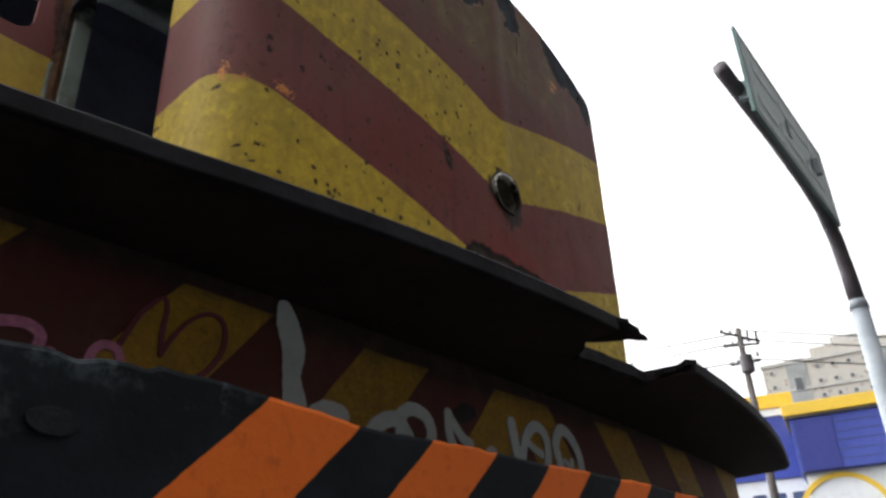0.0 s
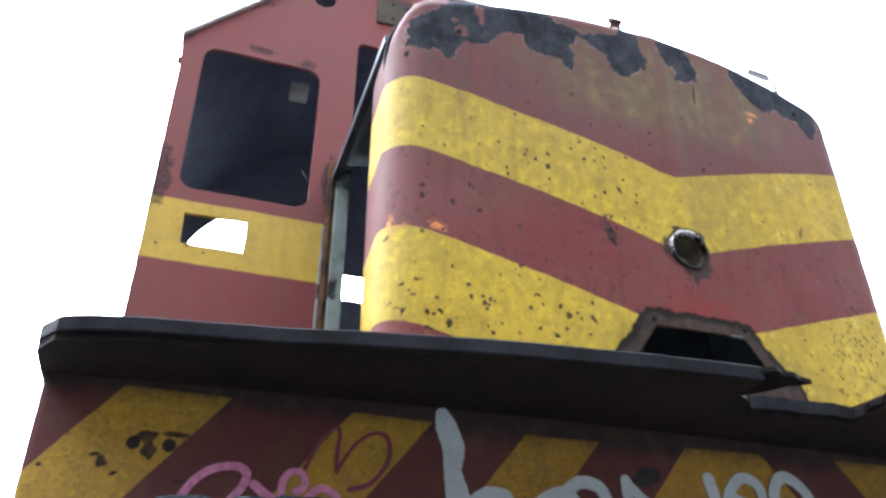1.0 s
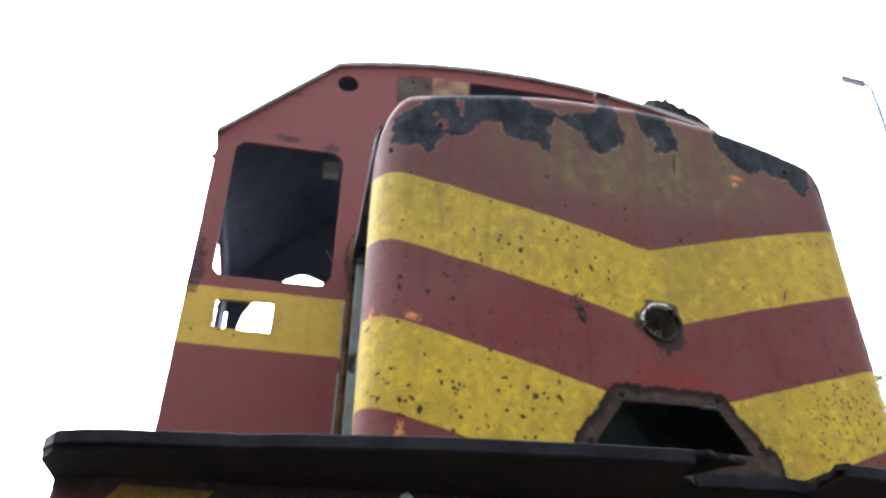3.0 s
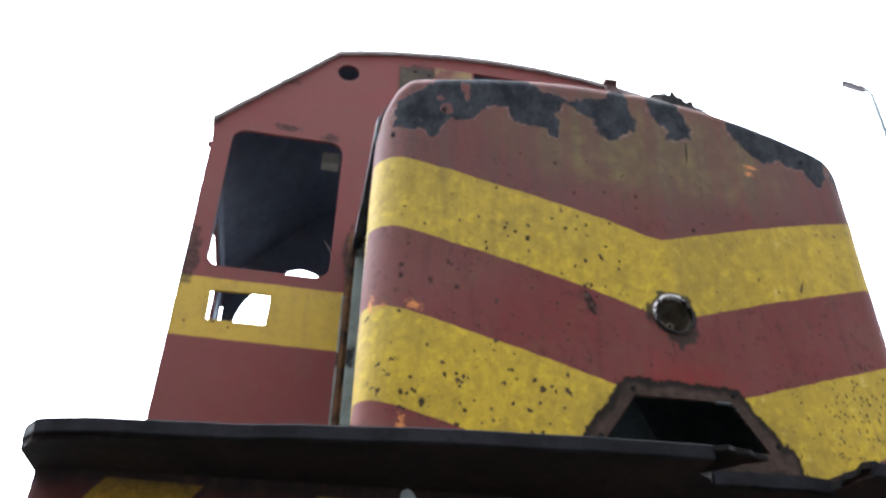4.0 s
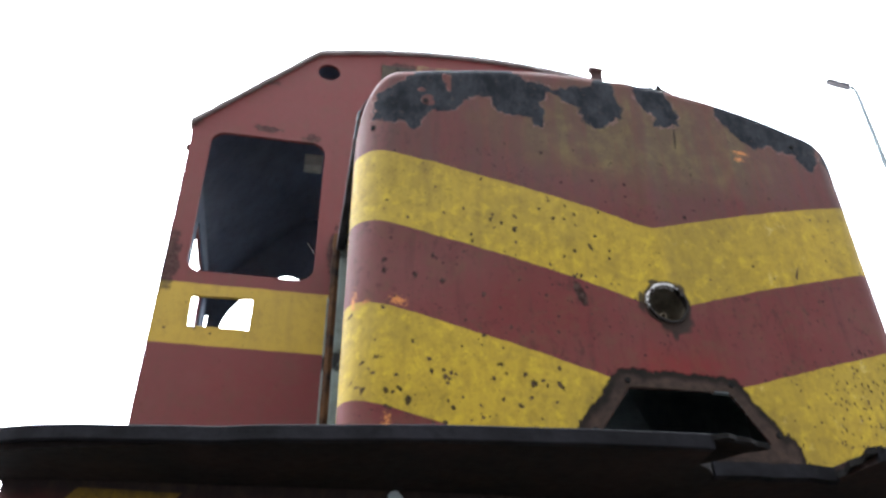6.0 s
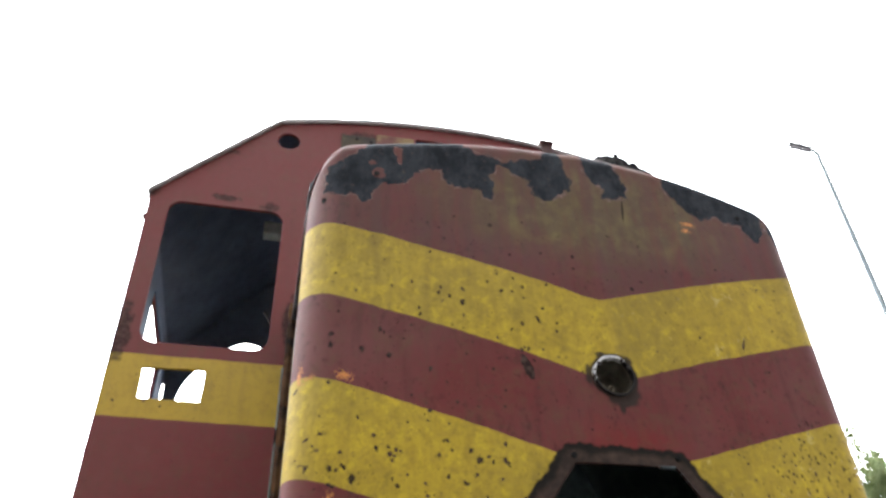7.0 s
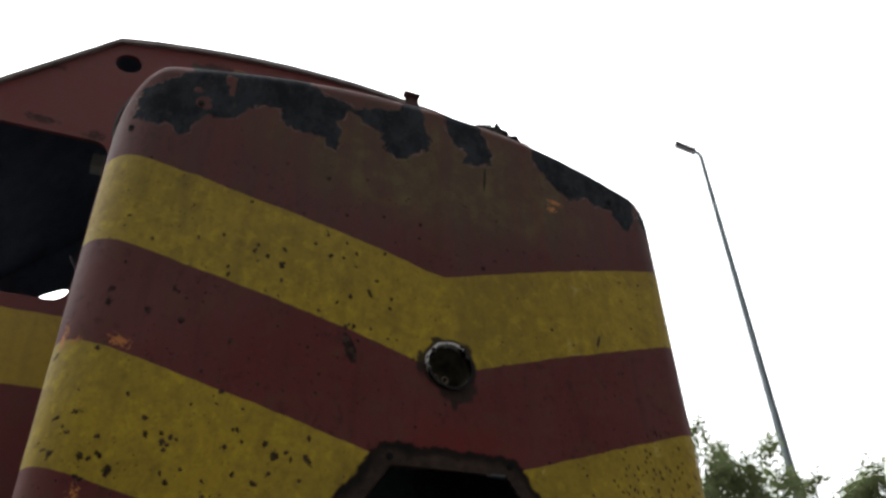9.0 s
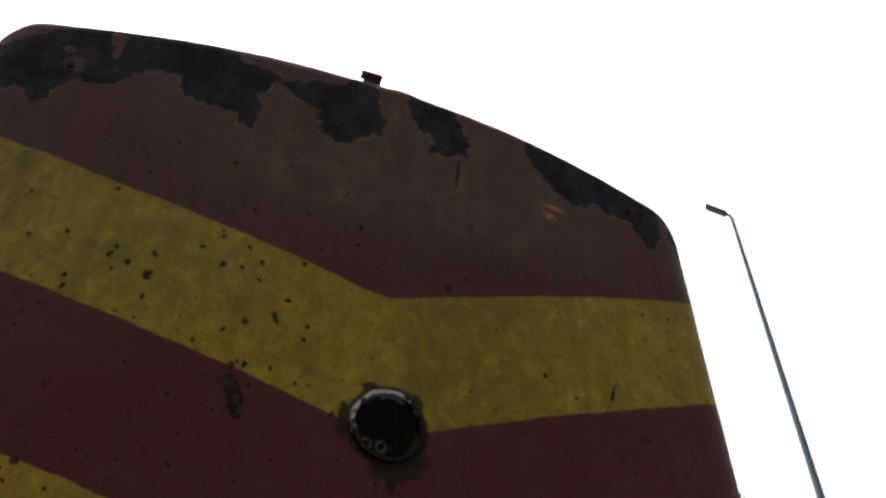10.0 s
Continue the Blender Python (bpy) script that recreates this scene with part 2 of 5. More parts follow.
def cab_paint():
    net = Net("cab_band_paint")
    zz = net.add(net.z, net.mul(net.sub(net.noise(12, 3), 0.5), 0.008))
    yellow = net.mul(net.step(zz, 2.727, 2.731), net.step(zz, 2.974, 2.970))
    fade = net.step(net.noise(1.5, 4), 0.35, 0.7)
    base = net.mix(yellow, net.mix(fade, (0.205, 0.034, 0.032), (0.19, 0.046, 0.041)), net.mix(fade, (0.62, 0.40, 0.040), (0.54, 0.36, 0.045)))
    burnt = net.step(net.add(net.field("peel"), net.mul(net.sub(net.noise(26, 5), 0.5), 0.7)), 0.45, 0.62)
    flecks = net.mul(net.step(net.add(net.cells(17), net.mul(net.noise(80, 3, 0.7), 0.3)), 0.27, 0.23), net.mul(net.step(net.noise(4.2, 3), 0.44, 0.52), net.blend(yellow, 0.15, 1.0)))
    colour, rough, dark, fine = worn_paint(net, base, net.blend(yellow, 0.12, 0.45), net.most(net.mul(burnt, 0.8), flecks), 0.4)
    net.bump(net.add(net.mul(dark, -0.6), net.mul(fine, 0.25)), 0.35, 0.003)
    return net.done(colour, rough, 0.0, 0.4)


def plate_paint():
    net = Net("pilot_stripe_paint")
    ax = net.math("ABSOLUTE", net.x)
    top = net.add(1.955, net.mul(net.x, 0.028))
    u = net.sub(ax, net.mul(net.sub(top, net.z), 0.84))
    u = net.add(u, net.mul(net.sub(net.noise(12, 3), 0.5), 0.008))
    wave = net.math("ABSOLUTE", net.sub(net.math("MODULO", net.add(u, 2.156), 0.392), 0.196))
    # the stripes end below a band; above it the deck's shade is painted black
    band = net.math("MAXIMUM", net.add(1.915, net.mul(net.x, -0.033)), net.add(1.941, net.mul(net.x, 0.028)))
    inner = net.mul(net.step(wave, 0.090, 0.087), net.step(u, 1.01, 1.0))
    outer = net.mul(net.step(u, 1.120, 1.123), net.step(u, 1.334, 1.331))
    yellow = net.mul(net.most(inner, outer), net.step(net.sub(band, net.z), -0.002, 0.002))
    fade = net.step(net.noise(2.0, 4), 0.35, 0.7)
    base = net.mix(yellow, net.mix(fade, (0.095, 0.021, 0.020), (0.115, 0.025, 0.023)), net.mix(fade, (0.37, 0.215, 0.018), (0.43, 0.26, 0.022)))
    base = net.mix(net.mul(yellow, net.mul(net.step(net.noise(95, 4, 0.75), 0.50, 0.60), 0.5)), base, (0.62, 0.37, 0.022))
    base = net.mix(net.mul(yellow, net.mul(net.step(net.noise(75, 4, 0.75), 0.54, 0.62), 0.4)), base, (0.10, 0.055, 0.016))
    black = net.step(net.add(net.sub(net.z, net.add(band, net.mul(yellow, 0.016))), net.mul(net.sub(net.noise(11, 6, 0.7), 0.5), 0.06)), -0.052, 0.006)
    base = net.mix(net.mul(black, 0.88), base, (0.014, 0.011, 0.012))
    scrape = net.step(net.add(net.field("chip"), net.mul(net.sub(net.noise(70, 3), 0.5), 0.5)), 0.42, 0.54)
    colour, rough, dark, fine = worn_paint(net, base, 0.6, scrape, 0.6)
    net.bump(net.add(net.mul(dark, -0.6), net.mul(fine, 0.25)), 0.4, 0.003)
    return net.done(colour, rough, 0.0, 0.45)


def beam_paint():
    net = Net("bumper_hazard_paint")
    top = net.add(1.725, net.mul(net.x, 0.04))
    u = net.add(net.sub(net.x, net.mul(net.sub(net.z, top), 1.06)), net.mul(net.sub(net.noise(16, 4, 0.7), 0.5), 0.010))
    orange = 0.0
    for a, b in ((-0.882, -0.715), (-0.568, -0.413), (-0.257, -0.122), (-0.002, 0.129), (0.253, 0.375), (0.481, 0.60), (0.72, 0.83), (0.95, 1.06)):
        window = net.mul(net.step(u, a - 0.0015, a + 0.0015), net.step(u, b + 0.0015, b - 0.0015))
        orange = window if orange == 0.0 else net.most(orange, window)
    fine, broad = net.noise(45, 5, 0.65), net.noise(5, 5)
    black = net.mix(net.step(broad, 0.4, 0.75), (0.004, 0.006, 0.009), (0.013, 0.019, 0.026))
    glow = net.mix(net.step(fine, 0.5, 0.85), (0.80, 0.165, 0.022), (0.52, 0.105, 0.020))
    worn = net.mul(net.step(net.add(net.z, net.mul(net.sub(net.noise(24, 5), 0.5), 0.07)), 1.662, 1.695), net.mul(net.step(net.noise(17, 5, 0.7), 0.52, 0.62), net.step(net.x, -0.86, -0.95)))
    colour = net.mix(orange, black, glow)
    chips = net.mul(net.step(net.add(net.cells(15), net.mul(net.noise(50, 3), 0.25)), 0.24, 0.16), net.step(net.noise(3.3, 2), 0.5, 0.65))
    colour = net.mix(chips, colour, (0.03, 0.03, 0.033))
    colour = net.mix(net.mul(worn, 0.45), colour, (0.10, 0.125, 0.14))
    endwear = net.mul(net.step(net.add(net.x, net.mul(net.sub(net.noise(20, 6, 0.7), 0.5), 0.22)), -1.17, -1.215), 0.55)
    colour = net.mix(endwear, colour, net.mix(net.noise(30, 4), (0.012, 0.016, 0.02), (0.085, 0.105, 0.115)))
    net.bump(net.add(net.mul(chips, -0.5), net.add(net.mul(fine, 0.4), broad)), 0.5, 0.006)
    return net.done(colour, net.add(0.50, net.mul(fine, 0.3)), 0.0, 0.15)


def dirty_metal(name, a, b, rough=0.7, scale=9.0, bump=0.4, metal=0.0, spec=0.35):
    """Old steel or paint between two tones, with fine grain."""
    net = Net(name)
    broad, fine = net.noise(scale, 6, 0.62), net.noise(scale * 9, 4)
    colour = net.mix(net.step(broad, 0.32, 0.7), a, b)
    colour = net.mix(net.mul(net.step(fine, 0.5, 0.8), 0.35), colour, tuple(0.45 * v for v in a))
    net.bump(net.add(fine, broad), bump, 0.003)
    return net.done(colour, net.add(rough - 0.12, net.mul(fine, 0.24)), metal, spec)


HOOD, CAB, PLATE, BEAM = hood_paint(), cab_paint(), plate_paint(), beam_paint()
DECK = dirty_metal("scuffed_black_deck_steel", (0.009, 0.009, 0.011), (0.022, 0.022, 0.027), 0.65, 7, 0.4, 0.0, 0.10)
UNDER = dirty_metal("rusted_underside_steel", (0.007, 0.005, 0.0048), (0.022, 0.011, 0.009), 0.9, 6)
TORN = dirty_metal("torn_black_steel", (0.004, 0.004, 0.004), (0.010, 0.009, 0.009), 0.6, 20, 0.6, 0.0, 0.12)
INSIDE = dirty_metal("sooty_interior_steel", (0.072, 0.094, 0.140), (0.110, 0.140, 0.205), 0.8, 3)
HOLLOW = dirty_metal("blackened_hood_lining", (0.090, 0.110, 0.116), (0.16, 0.19, 0.20), 0.85, 5, 0.4, 0.0, 0.1)
JAMB_NET = Net("pale_green_door_jamb_paint")
soot = JAMB_NET.mul(JAMB_NET.step(JAMB_NET.math("ABSOLUTE", JAMB_NET.sub(JAMB_NET.z, 2.69)), 0.10, 0.0), JAMB_NET.step(JAMB_NET.x, -0.725, -0.76))
soot = JAMB_NET.most(soot, JAMB_NET.mul(JAMB_NET.step(JAMB_NET.z, 2.98, 3.17), 0.8))
soot = JAMB_NET.step(JAMB_NET.add(soot, JAMB_NET.mul(JAMB_NET.sub(JAMB_NET.noise(22, 6, 0.7), 0.5), 2.2)), 0.55, 0.95)
pale = JAMB_NET.mix(JAMB_NET.step(JAMB_NET.noise(9, 6, 0.65), 0.42, 0.75), (0.30, 0.35, 0.31), (0.15, 0.16, 0.135))
JAMB_NET.bump(JAMB_NET.noise(40, 5), 0.4, 0.003)
JAMB = JAMB_NET.done(JAMB_NET.mix(soot, pale, (0.020, 0.019, 0.018)), 0.6, 0.0, 0.35)
RUSTY = dirty_metal("orange_rust", (0.15, 0.070, 0.028), (0.016, 0.011, 0.010), 0.9, 11, 0.8)
BLUEEDGE = dirty_metal("blue_grey_edge_steel", (0.030, 0.036, 0.045), (0.065, 0.075, 0.09), 0.5, 12)
ROOFEDGE = dirty_metal("weathered_roof_edge_paint", (0.46, 0.42, 0.40), (0.24, 0.20, 0.19), 0.6, 10)
SOOT = dirty_metal("charred_black_debris", (0.008, 0.008, 0.009), (0.022, 0.020, 0.019), 1.0, 18, 1.0, 0.0, 0.05)
RIM_NET = Net("flaking_white_lamp_rim")
flake = RIM_NET.add(RIM_NET.sub(RIM_NET.z, 2.48), RIM_NET.mul(RIM_NET.x, -0.8))
flake = RIM_NET.step(RIM_NET.add(RIM_NET.mul(flake, 13.0), RIM_NET.mul(RIM_NET.sub(RIM_NET.noise(55, 6, 0.75), 0.5), 3.2)), 0.34, 0.42)
RIM_NET.bump(RIM_NET.noise(60, 5), 0.6, 0.003)
RIM = RIM_NET.done(RIM_NET.mix(flake, RIM_NET.mix(RIM_NET.noise(50, 4), (0.007, 0.006, 0.005), (0.020, 0.014, 0.011)), (0.80, 0.79, 0.77)), 0.7, 0.0, 0.3)
CAN = dirty_metal("olive_brown_lamp_bowl", (0.24, 0.215, 0.165), (0.085, 0.068, 0.048), 0.55, 22, 0.5)
SOCKET = dirty_metal("old_brass_socket", (0.36, 0.31, 0.22), (0.10, 0.075, 0.05), 0.5, 60, 0.6, 0.2)
BOLT = dirty_metal("dark_bolt_steel", (0.012, 0.011, 0.011), (0.04, 0.03, 0.027), 0.7, 40)
WHITE_SPRAY = dirty_metal("white_spray_paint", (0.62, 0.72, 0.74), (0.52, 0.61, 0.64), 0.55, 11, 0.1)
PINK_SPRAY = dirty_metal("pink_spray_paint", (0.72, 0.30, 0.48), (0.48, 0.17, 0.31), 0.55, 60, 0.1)
# the pink paint again, its colour darkened for the shade under the deck
SHADED_SPRAY = dirty_metal("shaded_pink_spray_paint", (0.22, 0.050, 0.09), (0.17, 0.05, 0.05), 0.6, 11, 0.1)
BLACK_SPRAY = dirty_metal("black_spray_paint", (0.012, 0.012, 0.013), (0.03, 0.03, 0.03), 0.6, 11, 0.1)
BEAM_COVER = dirty_metal("worn_black_cover_paint", (0.005, 0.007, 0.010), (0.020, 0.025, 0.030), 0.6, 25, 0.4, 0.0, 0.15)
STEEL = dirty_metal("galvanised_pole_steel", (0.22, 0.24, 0.26), (0.16, 0.18, 0.20), 0.6, 3, 0.15)
PIPE = dirty_metal("dark_painted_pipe", (0.035, 0.030, 0.034), (0.07, 0.06, 0.066), 0.5, 5, 0.2)


# ---- mesh helpers ----
def mesh_object(name, verts, faces, material, parent=None, label="", smooth=False):
    me = bpy.data.meshes.new(name)
    me.from_pydata([tuple(map(float, v)) for v in verts], [], [tuple(map(int, f)) for f in faces])
    me.materials.append(material)
    me.validate()
    if smooth:
        me.polygons.foreach_set("use_smooth", [True] * len(me.polygons))
    ob = new(name, me)
    if parent is not None:
        ob.parent = parent
    if label:
        tagged(ob, label)
    return ob


def part(name, bm, material, parent, label="", smooth=False):
    """Links a bmesh as one mesh object under a thing or a part."""
    bmesh.ops.recalc_face_normals(bm, faces=bm.faces)
    me = bpy.data.meshes.new(name)
    bm.to_mesh(me)
    bm.free()
    me.materials.append(material)
    if smooth:
        me.polygons.foreach_set("use_smooth", [True] * len(me.polygons))
    ob = new(name, me)
    ob.parent = parent
    if label:
        tagged(ob, label)
    return ob


def thing(name, label, category, group=""):
    ob = new(name)
    ob.empty_display_size = 0.1
    return tagged(ob, label, category, group)


def box(bm, x0, x1, y0, y1, z0, z1, bevel=0.0):
    made = bmesh.ops.create_cube(bm, size=1, matrix=Matrix.LocRotScale(((x0 + x1) / 2, (y0 + y1) / 2, (z0 + z1) / 2), None, (x1 - x0, y1 - y0, z1 - z0)))
    if bevel:
        edges = list({e for v in made["verts"] for e in v.link_edges})
        bmesh.ops.bevel(bm, geom=edges, offset=bevel, segments=2, affect="EDGES", profile=0.6)
    return bm


def boxed(*args, bevel=0.0):
    return box(bmesh.new(), *args, bevel=bevel)


def tube(bm, points, radii, sides=12, caps=True):
    """A round bar along points; radii one number or one a point."""
    if isinstance(radii, (int, float)):
        radii = [radii] * len(points)
    points = [Vector(p) for p in points]
    rings, side = [], None
    for i, p in enumerate(points):
        way = (points[min(i + 1, len(points) - 1)] - points[max(i - 1, 0)]).normalized()
        side = (side - way * side.dot(way)).normalized() if side else way.orthogonal().normalized()
        up = way.cross(side)
        rings.append([bm.verts.new(p + radii[i] * (math.cos(a) * side + math.sin(a) * up)) for a in [2 * math.pi * k / sides for k in range(sides)]])
    for a, b in zip(rings, rings[1:]):
        for k in range(sides):
            bm.faces.new((a[k], a[(k + 1) % sides], b[(k + 1) % sides], b[k]))
    if caps:
        bm.faces.new(rings[0][::-1])
        bm.faces.new(rings[-1])
    return bm


def slab(outline, thick, holes=(), axis="y", at=0.0):
    """A plate from an outline (pairs), with holes cut through, thick along axis from at. Pairs are x, z for axis y; y, z for x; x, y for z."""
    bm = bmesh.new()
    loops = [list(outline)] + [list(h) for h in holes]
    edges = []
    for loop in loops:
        vs = [bm.verts.new((p[0], p[1], 0)) for p in loop]
        edges += [bm.edges.new((vs[i], vs[(i + 1) % len(vs)])) for i in range(len(vs))]
    bmesh.ops.triangle_fill(bm, use_beauty=True, use_dissolve=False, edges=edges, normal=(0, 0, 1))
    made = bmesh.ops.extrude_face_region(bm, geom=list(bm.faces))
    for v in [g for g in made["geom"] if isinstance(g, bmesh.types.BMVert)]:
        v.co.z += thick
    for v in bm.verts:
        a, b, c = v.co
        v.co = {"y": (a, at + c, b), "x": (at + c, a, b), "z": (a, b, at + c)}[axis]
    return bm


def rounded(x0, x1, z0, z1, r, n=6):
    """A rounded rectangle as pairs."""
    out = []
    for cx, cz, a0 in ((x1 - r, z0 + r, -90), (x1 - r, z1 - r, 0), (x0 + r, z1 - r, 90), (x0 + r, z0 + r, 180)):
        out += [(cx + r * math.cos(radians(a0 + 90 * k / n)), cz + r * math.sin(radians(a0 + 90 * k / n))) for k in range(n + 1)]
    return out


def circle(cx, cz, r, n=32):
    return [(cx + r * math.cos(2 * math.pi * k / n), cz + r * math.sin(2 * math.pi * k / n)) for k in range(n)]


def ribbon(path, width, y_of, thick=0.003, sub=6):
    """A flat sprayed stroke on the plate, through x, z points, rounded off at its ends. Width one number or one a point."""
    pts = [Vector((p[0], p[1])) for p in path]
    widths = [width] * len(pts) if isinstance(width, (int, float)) else list(width)
    fine, wide = [], []
    for i in range(len(pts) - 1):
        a, b = pts[max(i - 1, 0)], pts[i]
        c, d = pts[i + 1], pts[min(i + 2, len(pts) - 1)]
        for k in range(sub):
            t = k / sub
            fine.append(0.5 * ((2 * b) + (c - a) * t + (2 * a - 5 * b + 4 * c - d) * t * t + (3 * b - a - 3 * c + d) * t ** 3))
            wide.append(widths[i] * (1 - t) + widths[i + 1] * t)
    fine.append(pts[-1])
    wide.append(widths[-1])
    way0, way1 = (fine[1] - fine[0]).normalized(), (fine[-1] - fine[-2]).normalized()
    head = [(fine[0] - way0 * wide[0] * 0.5 * c, wide[0] * s) for c, s in ((0.95, 0.3), (0.75, 0.66), (0.4, 0.9))]
    tail = [(fine[-1] + way1 * wide[-1] * 0.5 * c, wide[-1] * s) for c, s in ((0.4, 0.9), (0.75, 0.66), (0.95, 0.3))]
    fine = [h[0] for h in head] + fine + [t[0] for t in tail]
    wide = [h[1] for h in head] + wide + [t[1] for t in tail]
    bm = bmesh.new()
    rows = []
    for i, p in enumerate(fine):
        way = (fine[min(i + 1, len(fine) - 1)] - fine[max(i - 1, 0)]).normalized()
        side = Vector((-way.y, way.x)) * wide[i] / 2 * (1 + 0.04 * math.sin(i * 2.3))
        l, r = p + side, p - side
        rows.append([bm.verts.new((q.x, y_of(q.x) - h, q.y)) for q, h in ((l, 0.0), (l, thick), (r, thick), (r, 0.0))])
    for a, b in zip(rows, rows[1:]):
        for k in range(3):
            bm.faces.new((a[k], a[k + 1], b[k + 1], b[k]))
    bm.faces.new(rows[0])
    bm.faces.new(rows[-1][::-1])
    return bm


# ---- ground ----
GROUND = dirty_metal("dusty_asphalt_ground", (0.026, 0.026, 0.026), (0.042, 0.041, 0.039), 0.9, 0.6, 0.3)
ground = part("ground", boxed(-2500, 2500, -2500, 2500, -0.5, 0.0), GROUND, None)
tagged(ground, "dusty dark asphalt ground reaching the horizon", "ground", kind="structure")

# ---- the locomotive ----
loco = thing("locomotive", "derelict red and yellow striped diesel locomotive, rusted and stripped", "locomotive")
HW, XC, Z0 = 0.767, -0.0275, 2.0  # half width and middle of the hood, height of the deck


def hood_top(x):
    ax = min(abs(x - XC), HW)
    arch = 3.296 - (0.095 if x < -0.15 else 0.148) * (x + 0.15) ** 2
    if ax <= 0.655:
        return arch
    k = (ax - 0.655) / (HW - 0.655)
    return 3.08 + (arch - 3.08) * max(0.0, 1 - k ** 2.3) ** 0.5


def bow(x):
    return 0.13 * x * x


def spaced(length, step, r):
    """Steps from an edge inward, finer in the rounding."""
    out = [r * (1 - math.cos(a)) for a in np.linspace(0, math.pi / 2, 12)]
    rest = max(2, int(round((length - r) / step)))
    return out + [r + (length - r) * k / rest for k in range(1, rest + 1)]


R_SIDE, R_TOP = 0.10, 0.055
LAMP = (0.007, 2.48, 0.0565)
TRAP = ((-0.128, 2.238), (0.128, 2.246), (0.212, 2.122), (-0.212, 2.122), (-0.128, 2.238))


def in_trap(x, z):
    half = 0.128 + (2.240 - z) * 0.70
    return (z < 2.241) & (z > 2.122) & (abs(x) < np.minimum(half, 0.27))


def trap_far(x, z):
    """How far outside the opening a place lies, roughly."""
    side = (abs(x) - np.minimum(0.128 + (2.240 - z) * 0.70, 0.27)) * 0.82
    return np.maximum(np.maximum(side, z - 2.241), 0.75 * (2.122 - z))


def build_hood():
    left = spaced(HW, 0.0030, R_SIDE)
    xs = np.array([XC - HW + e for e in left] + [XC + HW - e for e in left[-2::-1]])
    down = spaced(1.0, 0.0026, R_TOP)
    rows = np.array([e for e in down])
    nx, nz = len(xs), len(rows)
    X, Z, Y = (np.zeros((nz, nx)) for _ in range(3))
    for i, x in enumerate(xs):
        top = hood_top(x)
        span = top - Z0
        e2 = np.where(rows <= R_TOP, rows, R_TOP + (rows - R_TOP) * (span - R_TOP) / (1.0 - R_TOP))
        e1 = HW - abs(x - XC)
        a = max(0.0, R_SIDE - e1) / R_SIDE
        b = np.maximum(0.0, R_TOP - e2) / R_TOP
        q2 = np.minimum(1.0, a * a + b * b)
        mixr = np.where(q2 > 1e-9, (R_SIDE * a * a + R_TOP * b * b) / np.maximum(a * a + b * b, 1e-9), R_TOP)
        X[:, i], Z[:, i] = x, top - e2
        Y[:, i] = bow(x) + mixr * (1 - np.sqrt(1 - q2))
    # the shallow dents of old sheet metal
    for j in range(nz):
        for i in range(nx):
            Y[j, i] -= 0.005 * math.exp(-((X[j, i] - 0.012) / 0.034) ** 2) * min(1.0, max(0.0, (Z[j, i] - 2.3) / 0.2))  # upright fold in the middle
            Y[j, i] += 0.004 * noise.noise((X[j, i] * 2.6, 1.7, Z[j, i] * 2.6)) + 0.0012 * noise.noise((X[j, i] * 11, 5.2, Z[j, i] * 11))
    index = np.arange(nx * nz).reshape(nz, nx)
    cx, cz = (X[:-1, :-1] + X[1:, 1:]) / 2, (Z[:-1, :-1] + Z[1:, 1:]) / 2
    cut = in_trap(cx, cz) | (np.hypot(cx - LAMP[0], cz - LAMP[1]) < LAMP[2])
    faces = np.stack([index[:-1, :-1], index[1:, :-1], index[1:, 1:], index[:-1, 1:]], -1)
    # draw the cut's edge onto its true line
    touched, kept = set(faces[cut].ravel()), set(faces[~cut].ravel())
    flat = np.stack([X.ravel(), Y.ravel(), Z.ravel()], -1)
    for v in touched & kept:
        x, _, z = flat[v]
        d = math.hypot(x - LAMP[0], z - LAMP[1])
        if d < LAMP[2] * 1.5:
            flat[v, 0], flat[v, 2] = LAMP[0] + (x - LAMP[0]) * LAMP[2] / d, LAMP[1] + (z - LAMP[1]) * LAMP[2] / d
        elif z > 2.09:
            best = None
            for p, q in zip(TRAP, TRAP[1:]):
                p, q, o = Vector(p), Vector(q), Vector((x, z))
                t = min(1, max(0, (o - p).dot(q - p) / (q - p).length_squared))
                c = p + t * (q - p)
                if best is None or (c - o).length < (best - o).length:
                    best = c
            flat[v, 0], flat[v, 2] = best.x, best.y
    out_faces = [tuple(f) for f in faces[~cut]]
    verts = [tuple(v) for v in flat]
    # sides and roof run back to the cab; the left side is open behind its front strip, up to the rail
    rim = [index[j, 0] for j in range(nz - 1, -1, -1)] + [index[0, i] for i in range(1, nx)] + [index[j, nx - 1] for j in range(1, nz)]
    depth = np.linspace(0, 1, 10)
    prev = rim
    for k in range(1, 10):
        ring = []
        for v in rim:
            x, y, z = flat[v]
            stop, inward = 0.945, 0.0
            if x < -0.74 and z < 3.165:
                stop, inward = 0.345, 0.009
            ring.append(len(verts))
            verts.append((x + inward * depth[k], y + (stop - y) * depth[k], z))
        out_faces += [(prev[i], prev[i + 1], ring[i + 1], ring[i]) for i in range(len(rim) - 1)]
        prev = ring
    ob = mesh_object("hood", verts, out_faces, HOOD, loco, "red nose hood with yellow chevrons, peeled to dark primer along its top", True)
    me = ob.data
    P = np.array([v.co[:] for v in me.vertices])
    x, z = P[:, 0], P[:, 2]

    def blob(cx, cz, rx, rz, turn=0.0):
        c, s = math.cos(radians(turn)), math.sin(radians(turn))
        u, w = ((x - cx) * c + (z - cz) * s) / rx, (-(x - cx) * s + (z - cz) * c) / rz
        return np.clip(1.0 - 0.5 * np.sqrt(u * u + w * w), 0, 1)

